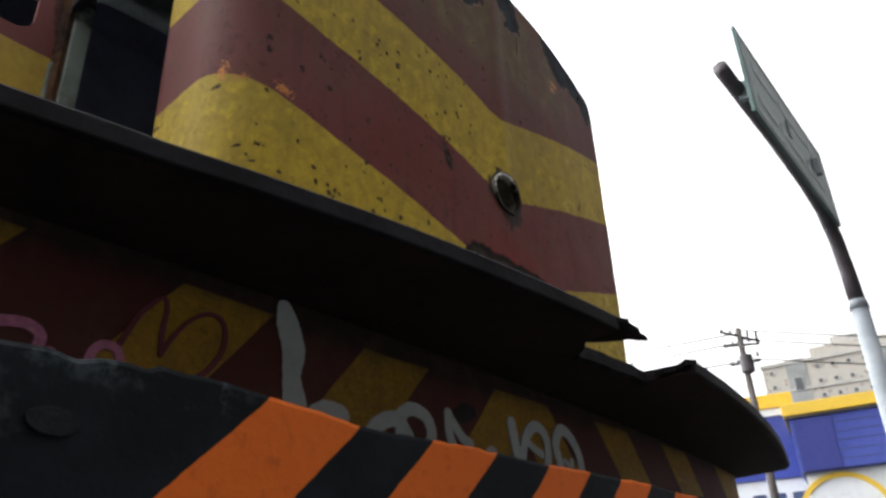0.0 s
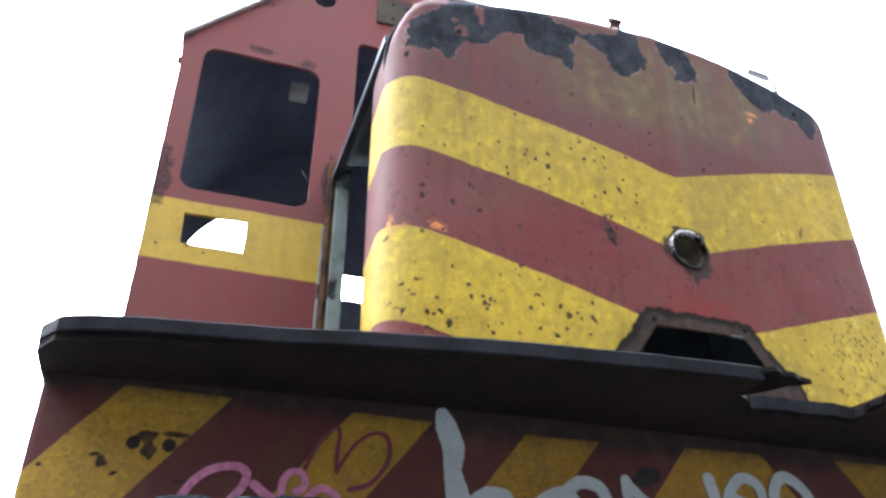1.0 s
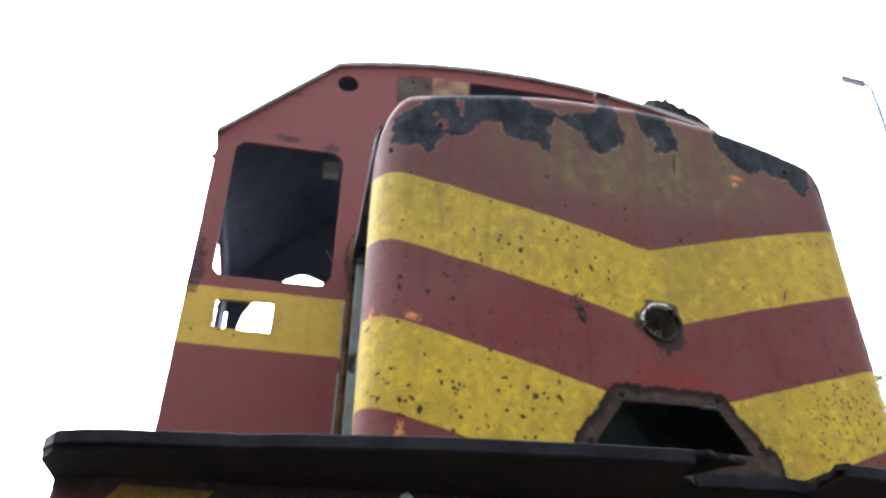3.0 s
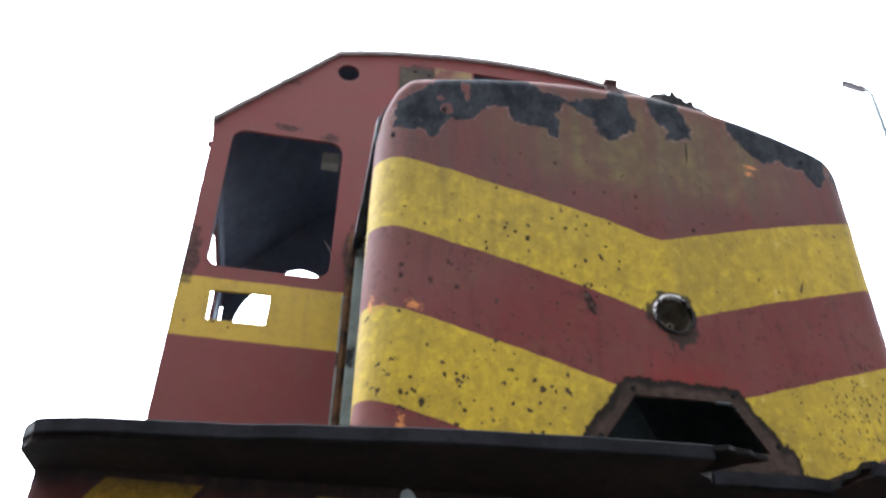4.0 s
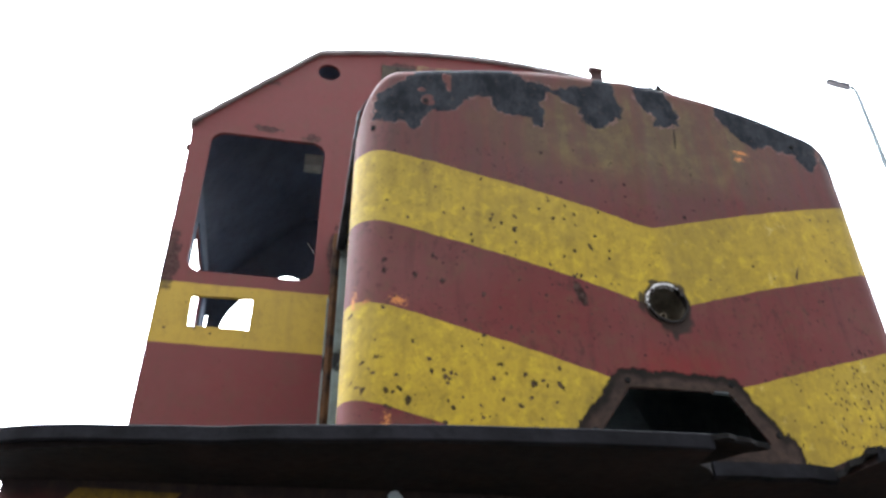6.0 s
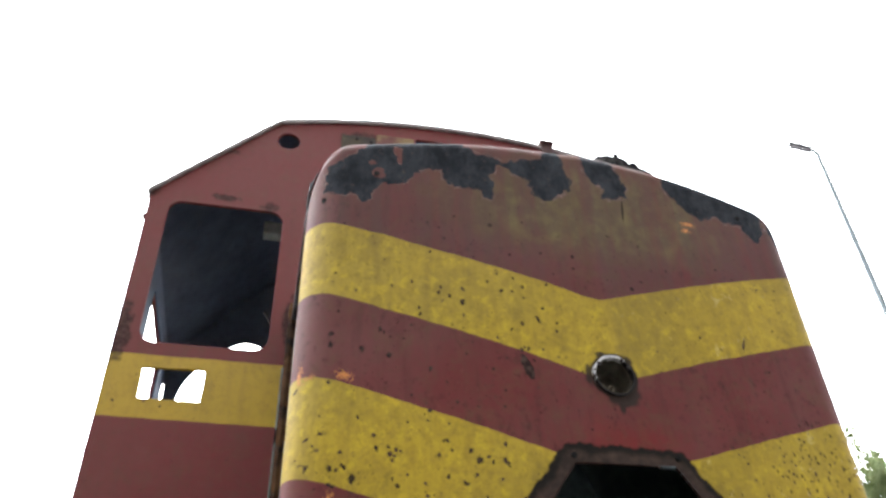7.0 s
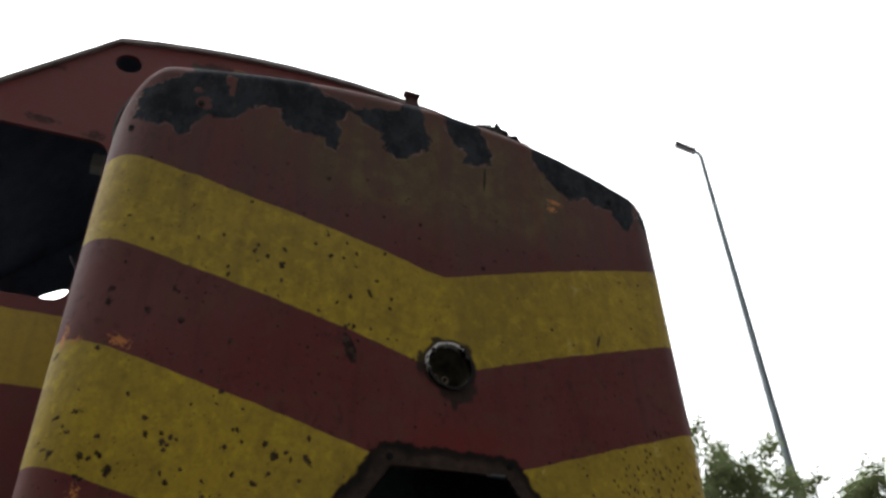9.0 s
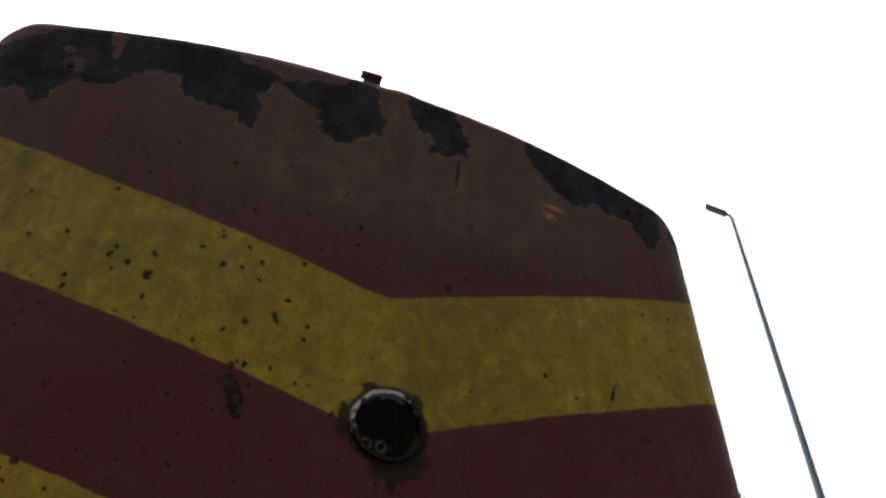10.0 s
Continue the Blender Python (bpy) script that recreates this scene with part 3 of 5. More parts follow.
    def field(name, values):
        me.attributes.new(name, "FLOAT", "POINT").data.foreach_set("value", values.astype(np.float32))

    def inside(outline, soft):
        """A field of 0.5 on the outline, rising inward and falling outward."""
        d2, odd = np.full(len(x), 9.0), np.zeros(len(x), bool)
        for (ax, az), (bx, bz) in zip(outline, outline[1:] + outline[:1]):
            ex, ez = bx - ax, bz - az
            k = np.clip(((x - ax) * ex + (z - az) * ez) / (ex * ex + ez * ez), 0, 1)
            d2 = np.minimum(d2, (x - ax - k * ex) ** 2 + (z - az - k * ez) ** 2)
            odd ^= ((az > z) != (bz > z)) & (x < ex * (z - az) / (ez if abs(ez) > 1e-9 else 1e-9) + ax)
        return np.clip(0.48 + np.where(odd, 1, -1) * np.sqrt(d2) / soft, 0, 1)

    peel = np.zeros(len(x))
    for outline in PEELED:
        peel = np.maximum(peel, inside(outline, 0.060))
    peel = np.maximum(peel, blob(0.69, 3.10, 0.03, 0.05))
    for b in ((-0.606, 3.130, 0.017, 0.019), (-0.596, 3.118, 0.012, 0.014), (-0.622, 3.166, 0.013, 0.009), (-0.548, 3.215, 0.013, 0.022, 12), (-0.543, 3.180, 0.008, 0.016)):
        peel = np.minimum(peel, 0.96 - 0.9 * blob(*b))
    field("peel", peel)
    trap = trap_far(x, z)
    rust = np.clip(1.0 - 0.5 * trap / 0.046, 0, 1)
    soot = np.clip(1.0 - 0.5 * (np.hypot(x - LAMP[0], z - LAMP[1]) - LAMP[2]) / 0.0085, 0, 1)
    for b in ((-0.060, 2.478, 0.012, 0.030), (0.022, 2.415, 0.042, 0.022), (0.040, 2.432, 0.030, 0.024), (0.014, 2.395, 0.010, 0.020), (-0.022, 2.540, 0.014, 0.008), (0.045, 2.525, 0.018, 0.016)):
        soot = np.maximum(soot, blob(*b))
    field("soot", np.where(P[:, 1] > 0.19, 0.0, soot))
    rust = np.maximum(rust, blob(0.33, 2.0, 0.12, 0.022))
    rust = np.maximum(rust, blob(0.262, 2.09, 0.030, 0.060))
    rust = np.maximum(rust, blob(0.14, 2.04, 0.13, 0.07))
    field("rust", np.where(P[:, 1] > 0.19, 0.0, rust))
    chip = np.zeros(len(x))
    rng = random.Random(12)
    for x0, x1, z0, z1, count in ((-0.78, -0.58, 2.00, 2.18, 30), (-0.58, -0.22, 2.02, 2.16, 26), (-0.75, 0.0, 2.76, 2.95, 8), (0.05, 0.70, 2.55, 2.90, 8), (-0.5, 0.6, 2.75, 3.05, 6)):
        for _ in range(count):
            chip = np.maximum(chip, blob(rng.uniform(x0, x1), rng.uniform(z0, z1), rng.uniform(0.0028, 0.0058), rng.uniform(0.0028, 0.0070), rng.uniform(-60, 60)))
    for x0, x1, z0, z1, count in ((-0.75, 0.0, 2.32, 2.62, 55), (0.1, 0.70, 2.25, 2.62, 26), (-0.70, 0.66, 2.74, 3.04, 45)):
        for _ in range(count):
            chip = np.maximum(chip, 0.96 * blob(rng.uniform(x0, x1), rng.uniform(z0, z1), rng.uniform(0.0020, 0.0034), rng.uniform(0.0022, 0.0045), rng.uniform(-60, 60)))
    for _ in range(110):
        cx = 0.24 + 0.50 * rng.random() ** 0.8
        chip = np.maximum(chip, blob(cx, rng.uniform(2.02, 2.30 + 0.16 * cx), rng.uniform(0.0020, 0.0036), rng.uniform(0.003, 0.0070), rng.uniform(-25, 15)))
    for k, c in enumerate(CHIPS_UPPER + CHIPS_WEST + CHIPS_LOW):
        cx, cz, rx, rz, turn = c + (3 - 0.4 * (k % 3), 3 + 0.5 * (k % 4), k * 37 % 90 - 45)[len(c) - 2:]
        chip = np.maximum(chip, blob(cx, cz, rx * 0.00145, rz * 0.00150, turn))
    for cx, cz, rx, rz in CHIPS_RED:
        chip = np.maximum(chip, blob(cx, cz, rx * 0.0013, rz * 0.0013))
    chip = np.maximum(chip, np.clip(1.5 * blob(-0.22, 2.487, 0.010, 0.027, 18), 0, 1))
    chip = np.maximum(chip, blob(0.424, 2.63, 0.004, 0.022, -20))
    chip = np.maximum(chip, blob(0.13, 3.06, 0.003, 0.05, -6))
    field("chip", chip)
    orange = np.zeros(len(x))
    for b in ((-0.672, 2.452, 0.026, 0.016, -25), (-0.775, 2.473, 0.008, 0.040), (-0.752, 2.455, 0.012, 0.010), (-0.69, 2.13, 0.013, 0.035), (0.345, 3.047, 0.03, 0.010), (0.334, 3.02, 0.016, 0.012)):
        orange = np.maximum(orange, blob(*b))
    field("orange", orange * 0.9)
    field("stain", np.clip((blob(0.03, 3.05, 0.40, 0.17) - 0.32) * 2.6, 0, 1) * (z < 3.3))
    field("wash", np.clip((z - 2.47) / 0.42, 0, 1))
    field("fresh", np.where(trap_far(x, z) > 0.0, blob(0.0, 2.285, 0.17, 0.075), 0) * 0.95)
    rings = np.zeros(len(x))
    for cx, cz, rx, rz in ((0.216, 3.004, 0.085, 0.095), (-0.146, 2.990, 0.075, 0.088)):
        rings = np.maximum(rings, np.clip(1 - abs(np.hypot((x - cx) / rx, (z - cz) / rz) - 1) / 0.45, 0, 1))
    field("ghost", rings * np.clip((3.12 - z) / 0.08, 0, 1))
    field("slash", np.clip((x - 0.25) / 0.3, 0, 1) * np.clip((2.48 - z) / 0.12, 0, 1))
    solid = ob.modifiers.new("thickness", "SOLIDIFY")
    solid.thickness, solid.offset = 0.006, -1
    me.materials.append(HOLLOW)
    solid.material_offset = 1
    return ob


# where the paint has peeled off along the top edge
PEEL_WEST = [(-0.748, 3.161), (-0.711, 3.172), (-0.677, 3.206), (-0.64, 3.235), (-0.60, 3.31), (-0.36, 3.31), (-0.346, 3.251), (-0.312, 3.230), (-0.268, 3.217), (-0.232, 3.202), (-0.230, 3.170), (-0.244, 3.176), (-0.263, 3.152), (-0.288, 3.140), (-0.271, 3.128), (-0.264, 3.098),
             (-0.271, 3.072), (-0.260, 3.062), (-0.278, 3.045), (-0.301, 3.046), (-0.305, 3.074), (-0.378, 3.079), (-0.403, 3.091), (-0.414, 3.113), (-0.419, 3.144), (-0.453, 3.150), (-0.487, 3.133), (-0.512, 3.103), (-0.562, 3.084), (-0.587, 3.091), (-0.603, 3.072), (-0.638, 3.011),
             (-0.655, 3.010), (-0.664, 3.035), (-0.684, 3.043), (-0.703, 3.032), (-0.724, 3.048), (-0.753, 3.066), (-0.756, 3.097)]
PEEL_MIDDLE = [(-0.246, 3.202), (-0.225, 3.200), (-0.188, 3.211), (-0.160, 3.225), (-0.143, 3.216), (-0.118, 3.230), (-0.100, 3.265), (-0.085, 3.31), (-0.055, 3.31), (-0.044, 3.233), (-0.040, 3.205), (-0.033, 3.171), (-0.016, 3.153), (-0.030, 3.128), (-0.025, 3.108), (-0.045, 3.104), (-0.060, 3.086),
               (-0.084, 3.075), (-0.117, 3.051), (-0.129, 3.074), (-0.149, 3.081), (-0.152, 3.103), (-0.169, 3.112), (-0.156, 3.128), (-0.162, 3.141), (-0.185, 3.141), (-0.210, 3.153), (-0.223, 3.170), (-0.246, 3.178)]
PEEL_EAST = [(0.020, 3.249), (0.025, 3.206), (0.029, 3.177), (0.044, 3.163), (0.068, 3.143), (0.080, 3.123), (0.073, 3.098), (0.100, 3.095), (0.150, 3.112), (0.159, 3.150), (0.150, 3.173), (0.148, 3.201), (0.135, 3.217), (0.133, 3.245), (0.115, 3.31), (0.030, 3.31)]
PEEL_CORNER = [(0.300, 3.31), (0.291, 3.185), (0.308, 3.156), (0.333, 3.133), (0.355, 3.111), (0.382, 3.095), (0.399, 3.073), (0.426, 3.091), (0.457, 3.102), (0.483, 3.087), (0.547, 3.089), (0.562, 3.064), (0.578, 3.035), (0.601, 3.032), (0.627, 3.079), (0.640, 3.128), (0.668, 3.18), (0.60, 3.31)]
PEELED = (PEEL_WEST, PEEL_MIDDLE, PEEL_EAST, PEEL_CORNER)
# where flakes of paint have gone: place, then half width, half height in millimetres and tilt where they are not tiny
CHIPS_UPPER = [(-.653, 2.704), (-.56, 2.721), (-.509, 2.735), (-.439, 2.703), (-.432, 2.72), (-.43, 2.676), (-.411, 2.693), (-.374, 2.715, 3, 5), (-.377, 2.673, 5, 6), (-.488, 2.633), (-.49, 2.653), (-.376, 2.633), (-.308, 2.744), (-.279, 2.774), (-.236, 2.759), (-.272, 2.716),
               (-.243, 2.717), (-.213, 2.697), (-.213, 2.733), (-.163, 2.668, 4, 3), (-.18, 2.633, 3, 8, 25), (-.223, 2.616, 3, 5, 20), (-.253, 2.595), (-.128, 2.626), (-.132, 2.601), (-.291, 2.569), (-.231, 2.538, 3, 5), (-.214, 2.539), (-.175, 2.541), (-.202, 2.507), (-.146, 2.746)]
CHIPS_RED = [(-.708, 2.541, 5, 7), (-.708, 2.572, 6, 6), (-.697, 2.639, 3, 4), (-.633, 2.526, 5, 9), (-.588, 2.586, 4, 6), (-.566, 2.51, 6, 6), (-.464, 2.474, 4, 5), (-.308, 2.478, 3, 4), (-.291, 2.509, 3, 3), (-.199, 2.431, 3, 3), (-.511, 2.4, 3, 3), (-.401, 2.385, 3, 4), (-.467, 2.361, 4, 3)]
CHIPS_WEST = [(-.711, 2.434), (-.782, 2.432, 3, 5), (-.718, 2.343), (-.717, 2.312, 5, 3), (-.717, 2.3, 6, 4), (-.75, 2.29), (-.755, 2.289), (-.726, 2.259, 6, 3), (-.74, 2.268), (-.674, 2.253, 4, 3), (-.766, 2.246, 3, 4), (-.764, 2.231), (-.741, 2.233), (-.729, 2.223), (-.747, 2.218, 3, 6), (-.719, 2.204),
              (-.702, 2.228), (-.694, 2.214, 4, 6), (-.68, 2.21), (-.668, 2.221), (-.661, 2.216), (-.644, 2.191, 4, 9)]
CHIPS_LOW = [(-.636, 2.34), (-.598, 2.294, 4, 3), (-.592, 2.263, 3, 5), (-.564, 2.266, 4, 3), (-.547, 2.258), (-.536, 2.255), (-.56, 2.248, 4, 5), (-.551, 2.243), (-.556, 2.233), (-.555, 2.188), (-.543, 2.173), (-.521, 2.199), (-.481, 2.179), (-.43, 2.195), (-.449, 2.247), (-.419, 2.26), (-.437, 2.283),
             (-.428, 2.283), (-.374, 2.26, 4, 5), (-.356, 2.237, 6, 7), (-.334, 2.245), (-.325, 2.232), (-.293, 2.234, 4, 9), (-.306, 2.192), (-.364, 2.202, 4, 3), (-.389, 2.181, 6, 3), (-.293, 2.278), (-.472, 2.332), (-.468, 2.359, 4, 3)]
hood = build_hood()

# inner back of the hood: dark bulkhead below the cab opening and a sloping duct behind the nose
part("bulkhead", slab([(-0.45, Z0), (0.733, Z0), (0.733, 3.1), (-0.45, 3.1)], 0.01, (), "y", 0.90), HOLLOW, hood, "sooty bulkhead")
duct = boxed(-0.36, 0.02, 0.30, 0.62, 2.02, 2.74, bevel=0.01)
for v in duct.verts:
    v.co.x += 0.45 * (2.35 - v.co.z)
part("air_duct", duct, HOLLOW, hood, "sooty sloping air duct")


def ring(cx, cz, y0, y1, r0, r1, wob=0.0, n=48):
    """A short tube round the y axis."""
    bm = bmesh.new()
    loops = []
    for y, r in ((y1, r0), (y0, r0), (y0, r1), (y1, r1)):
        loops.append([bm.verts.new((cx + r * (1 + wob * noise.noise((3 * math.cos(a), 3 * math.sin(a), r * 9))) * math.cos(a), y, cz + r * (1 + wob * noise.noise((3 * math.cos(a), 3 * math.sin(a), r * 9))) * math.sin(a))) for a in [2 * math.pi * k / n for k in range(n)]])
    for a, b in zip(loops, loops[1:] + loops[:1]):
        for k in range(n):
            bm.faces.new((a[k], a[(k + 1) % n], b[(k + 1) % n], b[k]))
    return bm


part("headlight_rim", ring(LAMP[0], LAMP[1], -0.007, 0.012, 0.0510, 0.0568, 0.05), RIM, hood, "flaking white headlight rim")


def bowl(cx, cz, profile, n=40):
    """A dished shell round the y axis, through pairs of radius and depth, open in front."""
    bm = bmesh.new()
    loops = [[bm.verts.new((cx + r * math.cos(2 * math.pi * k / n), y, cz + r * math.sin(2 * math.pi * k / n))) for k in range(n)] for r, y in profile]
    for a, b in zip(loops, loops[1:]):
        for k in range(n):
            bm.faces.new((a[k], a[(k + 1) % n], b[(k + 1) % n], b[k]))
    bm.faces.new(loops[-1])
    return bm


can = part("headlight_can", bowl(LAMP[0], LAMP[1], ((0.0512, 0.008), (0.0502, 0.030), (0.0485, 0.052), (0.044, 0.070), (0.034, 0.083), (0.020, 0.090), (0.009, 0.092))), CAN, hood, "dark empty headlight bowl, olive brown with rust", True)
part("rim_screw", tube(bmesh.new(), [(-0.032, -0.009, 2.510), (-0.032, 0.004, 2.510)], 0.0060, 12), BOLT, hood)
part("rim_screw", tube(bmesh.new(), [(0.050, -0.009, 2.506), (0.050, 0.004, 2.506)], 0.0060, 12), BOLT, hood)
socket_bm = boxed(-0.022, 0.012, 0.034, 0.048, 2.449, 2.455, bevel=0.002)
box(socket_bm, -0.010, -0.002, 0.046, 0.085, 2.446, 2.456)
for cx, cz in ((-0.017, 2.461), (0.006, 2.459)):
    loops = [[socket_bm.verts.new((cx + r * math.cos(a), y, cz + r * math.sin(a))) for a in [k * math.pi / 8 for k in range(16)]] for r, y in ((0.0092, 0.06), (0.0092, 0.026), (0.0055, 0.026), (0.0055, 0.06))]
    for a, b in zip(loops, loops[1:]):
        for k in range(16):
            socket_bm.faces.new((a[k], a[(k + 1) % 16], b[(k + 1) % 16], b[k]))
part("lamp_socket", socket_bm, SOCKET, hood, "old brass lamp socket")
for bx, bz in ((-0.130, 2.258), (0.138, 2.268), (-0.223, 2.130), (0.236, 2.148), (-0.61, 3.122), (-0.752, 3.03), (0.548, 3.122)):
    inset = max(0.0, R_SIDE - (HW - abs(bx - XC))) / R_SIDE
    by = bow(bx) + R_SIDE * (1 - math.sqrt(1 - inset * inset))
    part("bolt_hole", tube(bmesh.new(), [(bx, by - 0.0035, bz), (bx, by + 0.012, bz)], 0.0075), TORN, hood)

# rail over the side opening, jamb at the cab, and the rusted strip beside it
part("side_rail", boxed(-0.795, -0.765, 0.19, 0.945, 3.155, 3.185, bevel=0.004), BLUEEDGE, hood, "blue-grey edge of the side opening")
part("door_jamb", boxed(-0.778, -0.728, 0.915, 0.94, Z0, 3.23, bevel=0.004), JAMB, loco, "pale green door jamb, chipped")
rust_bm = bmesh.new()
rows = []
for k in range(70):
    z = Z0 + 1.23 * k / 69
    j = 0.005 * noise.noise((k * 0.35, 3.1, 0)) + 0.003 * noise.noise((k * 0.9, 7.1, 0))
    rows.append([rust_bm.verts.new(p) for p in ((-0.808 + j, 0.946, z), (-0.806 + j, 0.928 + j, z), (-0.794, 0.920 - j, z), (-0.778 - 0.5 * j, 0.926, z), (-0.777, 0.946, z))])
for a, b in zip(rows, rows[1:]):
    for k in range(5):
        rust_bm.faces.new((a[k], a[(k + 1) % 5], b[(k + 1) % 5], b[k]))
rust_bm.faces.new(rows[0])
rust_bm.faces.new(rows[-1][::-1])
part("rusted_strip", rust_bm, RUSTY, loco, "orange rusted door strip")
part("wall_flange", boxed(-0.813, -0.807, 0.928, 0.948, Z0, 2.95, bevel=0.001), JAMB, loco)


# roof bracket on the hood
bracket = boxed(-0.052, -0.010, 0.112, 0.120, 3.285, 3.424, bevel=0.002)
box(bracket, -0.060, -0.008, 0.100, 0.121, 3.418, 3.428, bevel=0.003)
box(bracket, -0.060, -0.052, 0.098, 0.112, 3.404, 3.424, bevel=0.002)
box(bracket, -0.066, 0.004, 0.095, 0.150, 3.270, 3.318, bevel=0.006)
part("roof_bracket", bracket, dirty_metal("faded_maroon_bracket_paint", (0.17, 0.105, 0.10), (0.08, 0.05, 0.047), 0.8, 25), hood, "small rusted bracket on the hood roof")

# ---- cab ----
CW, CY, CR = 1.405, 0.95, 2.19  # half width, front wall, rear wall


def cab_roof(x):
    return 4.310 - 0.158 * (x + 0.12) ** 2


def cab_outline():
    pts = [(-CW, Z0), (CW, Z0), (CW, 3.715), (0.93, cab_roof(0.93))]
    pts += [(x, cab_roof(x)) for x in np.linspace(0.85, -0.85, 18)]
    return pts + [(-0.93, cab_roof(-0.93)), (-CW, 3.715)]


def fielded(ob, blobs):
    """Stores where paint has burnt or worn away, as soft round fields of x, z, size."""
    me = ob.data
    P = np.array([v.co[:] for v in me.vertices])
    val = np.zeros(len(P))
    for cx, cz, rx, rz in blobs:
        val = np.maximum(val, np.clip(1 - 0.5 * np.hypot((P[:, 0] - cx) / rx, (P[:, 2] - cz) / rz), 0, 1))
    me.attributes.new("peel" if "wall" in ob.name else "chip", "FLOAT", "POINT").data.foreach_set("value", val.astype(np.float32))


def diced(bm, size):
    """Cuts long edges, so that soft fields have vertices to live on."""
    for _ in range(6):
        long = [e for e in bm.edges if e.calc_length() > size]
        if not long:
            break
        bmesh.ops.subdivide_edges(bm, edges=long, cuts=1)
        bmesh.ops.triangulate(bm, faces=[f for f in bm.faces if len(f.verts) > 3])
    return bm


front_holes = [rounded(-1.325, -0.871, 3.025, 3.690, 0.055), rounded(0.875, 1.325, 3.025, 3.682, 0.055), [(-1.282, 2.803), (-1.076, 2.803), (-1.074, 2.929), (-1.284, 2.922)], rounded(1.076, 1.282, 2.803, 2.926, 0.006),
               circle(-0.886, 4.110, 0.048), rounded(-0.728, 0.728, 2.35, 3.90, 0.03), rounded(-0.31, 0.31, 4.11, 4.235, 0.012)]
front = part("front_wall", diced(slab(cab_outline(), 0.014, front_holes, "y", CY), 0.07), CAB, loco, "red cab front with a yellow band")
fielded(front, ((-1.39, 3.06, 0.045, 0.13), (-1.12, 3.728, 0.065, 0.028), (-0.93, 3.713, 0.05, 0.028), (-0.80, 3.15, 0.03, 0.14), (-0.57, 4.18, 0.09, 0.05), (-1.40, 3.75, 0.03, 0.05), (-1.2, 4.0, 0.12, 0.02)))
rear_left = [(-1.31, 3.20), (-0.74, 3.20), (-0.735, 3.50), (-0.775, 3.65), (-0.845, 3.745), (-0.93, 3.792), (-1.015, 3.808), (-1.12, 3.738), (-1.24, 3.612), (-1.298, 3.50), (-1.31, 3.40)]
for _ in range(2):  # rounds the corners of the arch
    cut = []
    for a, b in zip(rear_left, rear_left[1:] + rear_left[:1]):
        if min(a[1], b[1]) < 3.3:
            cut += [a] if a[1] < 3.3 else [a, b][:1]
        else:
            cut += [(0.75 * a[0] + 0.25 * b[0], 0.75 * a[1] + 0.25 * b[1]), (0.25 * a[0] + 0.75 * b[0], 0.25 * a[1] + 0.75 * b[1])]
    rear_left = cut
rear_holes = [rear_left, [(-x, z) for x, z in reversed(rear_left)], rounded(-0.56, -0.12, 3.335, 3.485, 0.01), rounded(-1.392, -1.372, 3.40, 3.52, 0.004)]
part("rear_wall", slab(cab_outline(), 0.014, rear_holes, "y", CR), INSIDE, loco, "sooty rear wall of the cab")
for sx in (-1, 1):
    side_holes = [rounded(1.40, 1.98, 2.90, 3.56, 0.03)]
    wall = part("side_wall", diced(slab([(CY + 0.014, Z0), (CR, Z0), (CR, 3.715), (CY + 0.014, 3.715)], 0.014, side_holes, "x", sx * CW - (0.014 if sx > 0 else 0)), 0.15), CAB, loco)
    fielded(wall, ((sx * CW, 3.2, 0.05, 0.1),))
roof_bm = bmesh.new()
roof_line = [(-CW - 0.012, 3.712), (-0.935, cab_roof(-0.935) + 0.005)] + [(x, cab_roof(x) + 0.006) for x in np.linspace(-0.85, 0.85, 18)] + [(0.935, cab_roof(0.935) + 0.005), (CW + 0.012, 3.712)]
rings = []
for (x, z) in roof_line:
    rings.append([roof_bm.verts.new(p) for p in ((x, CY - 0.012, z - 0.002), (x, CR + 0.03, z), (x, CR + 0.03, z + 0.020), (x, CY - 0.012, z + 0.020))])
for a, b in zip(rings, rings[1:]):
    for k in range(4):
        roof_bm.faces.new((a[k], a[(k + 1) % 4], b[(k + 1) % 4], b[k]))
roof_bm.faces.new(rings[0])
roof_bm.faces.new(rings[-1][::-1])
part("cab_roof", roof_bm, ROOFEDGE, loco, "weathered grey cab roof with a thin edge")
# lining inside the cab, dark with soot, and what is left hanging in it
lining = bmesh.new()
rings = []
for (x, z) in [(-CW + 0.02, 3.69), (-0.925, cab_roof(-0.925) - 0.034)] + [(x, cab_roof(x) - 0.03) for x in np.linspace(-0.85, 0.85, 12)] + [(0.925, cab_roof(0.925) - 0.034), (CW - 0.02, 3.69)]:
    rings.append([lining.verts.new(p) for p in ((x, CY + 0.016, z), (x, CR - 0.002, z), (x, CR - 0.002, z + 0.01), (x, CY + 0.016, z + 0.01))])
for a, b in zip(rings, rings[1:]):
    for k in range(4):
        lining.faces.new((a[k], a[(k + 1) % 4], b[(k + 1) % 4], b[k]))
part("cab_ceiling", lining, INSIDE, loco, "sooty cab ceiling")
for sx in (-1, 1):
    part("side_lining", slab([(CY + 0.02, Z0), (CR - 0.004, Z0), (CR - 0.004, 3.685), (CY + 0.02, 3.685)], 0.006, [rounded(1.40, 1.98, 2.90, 3.56, 0.03)], "x", sx * (CW - 0.022) - 0.003), INSIDE, loco)
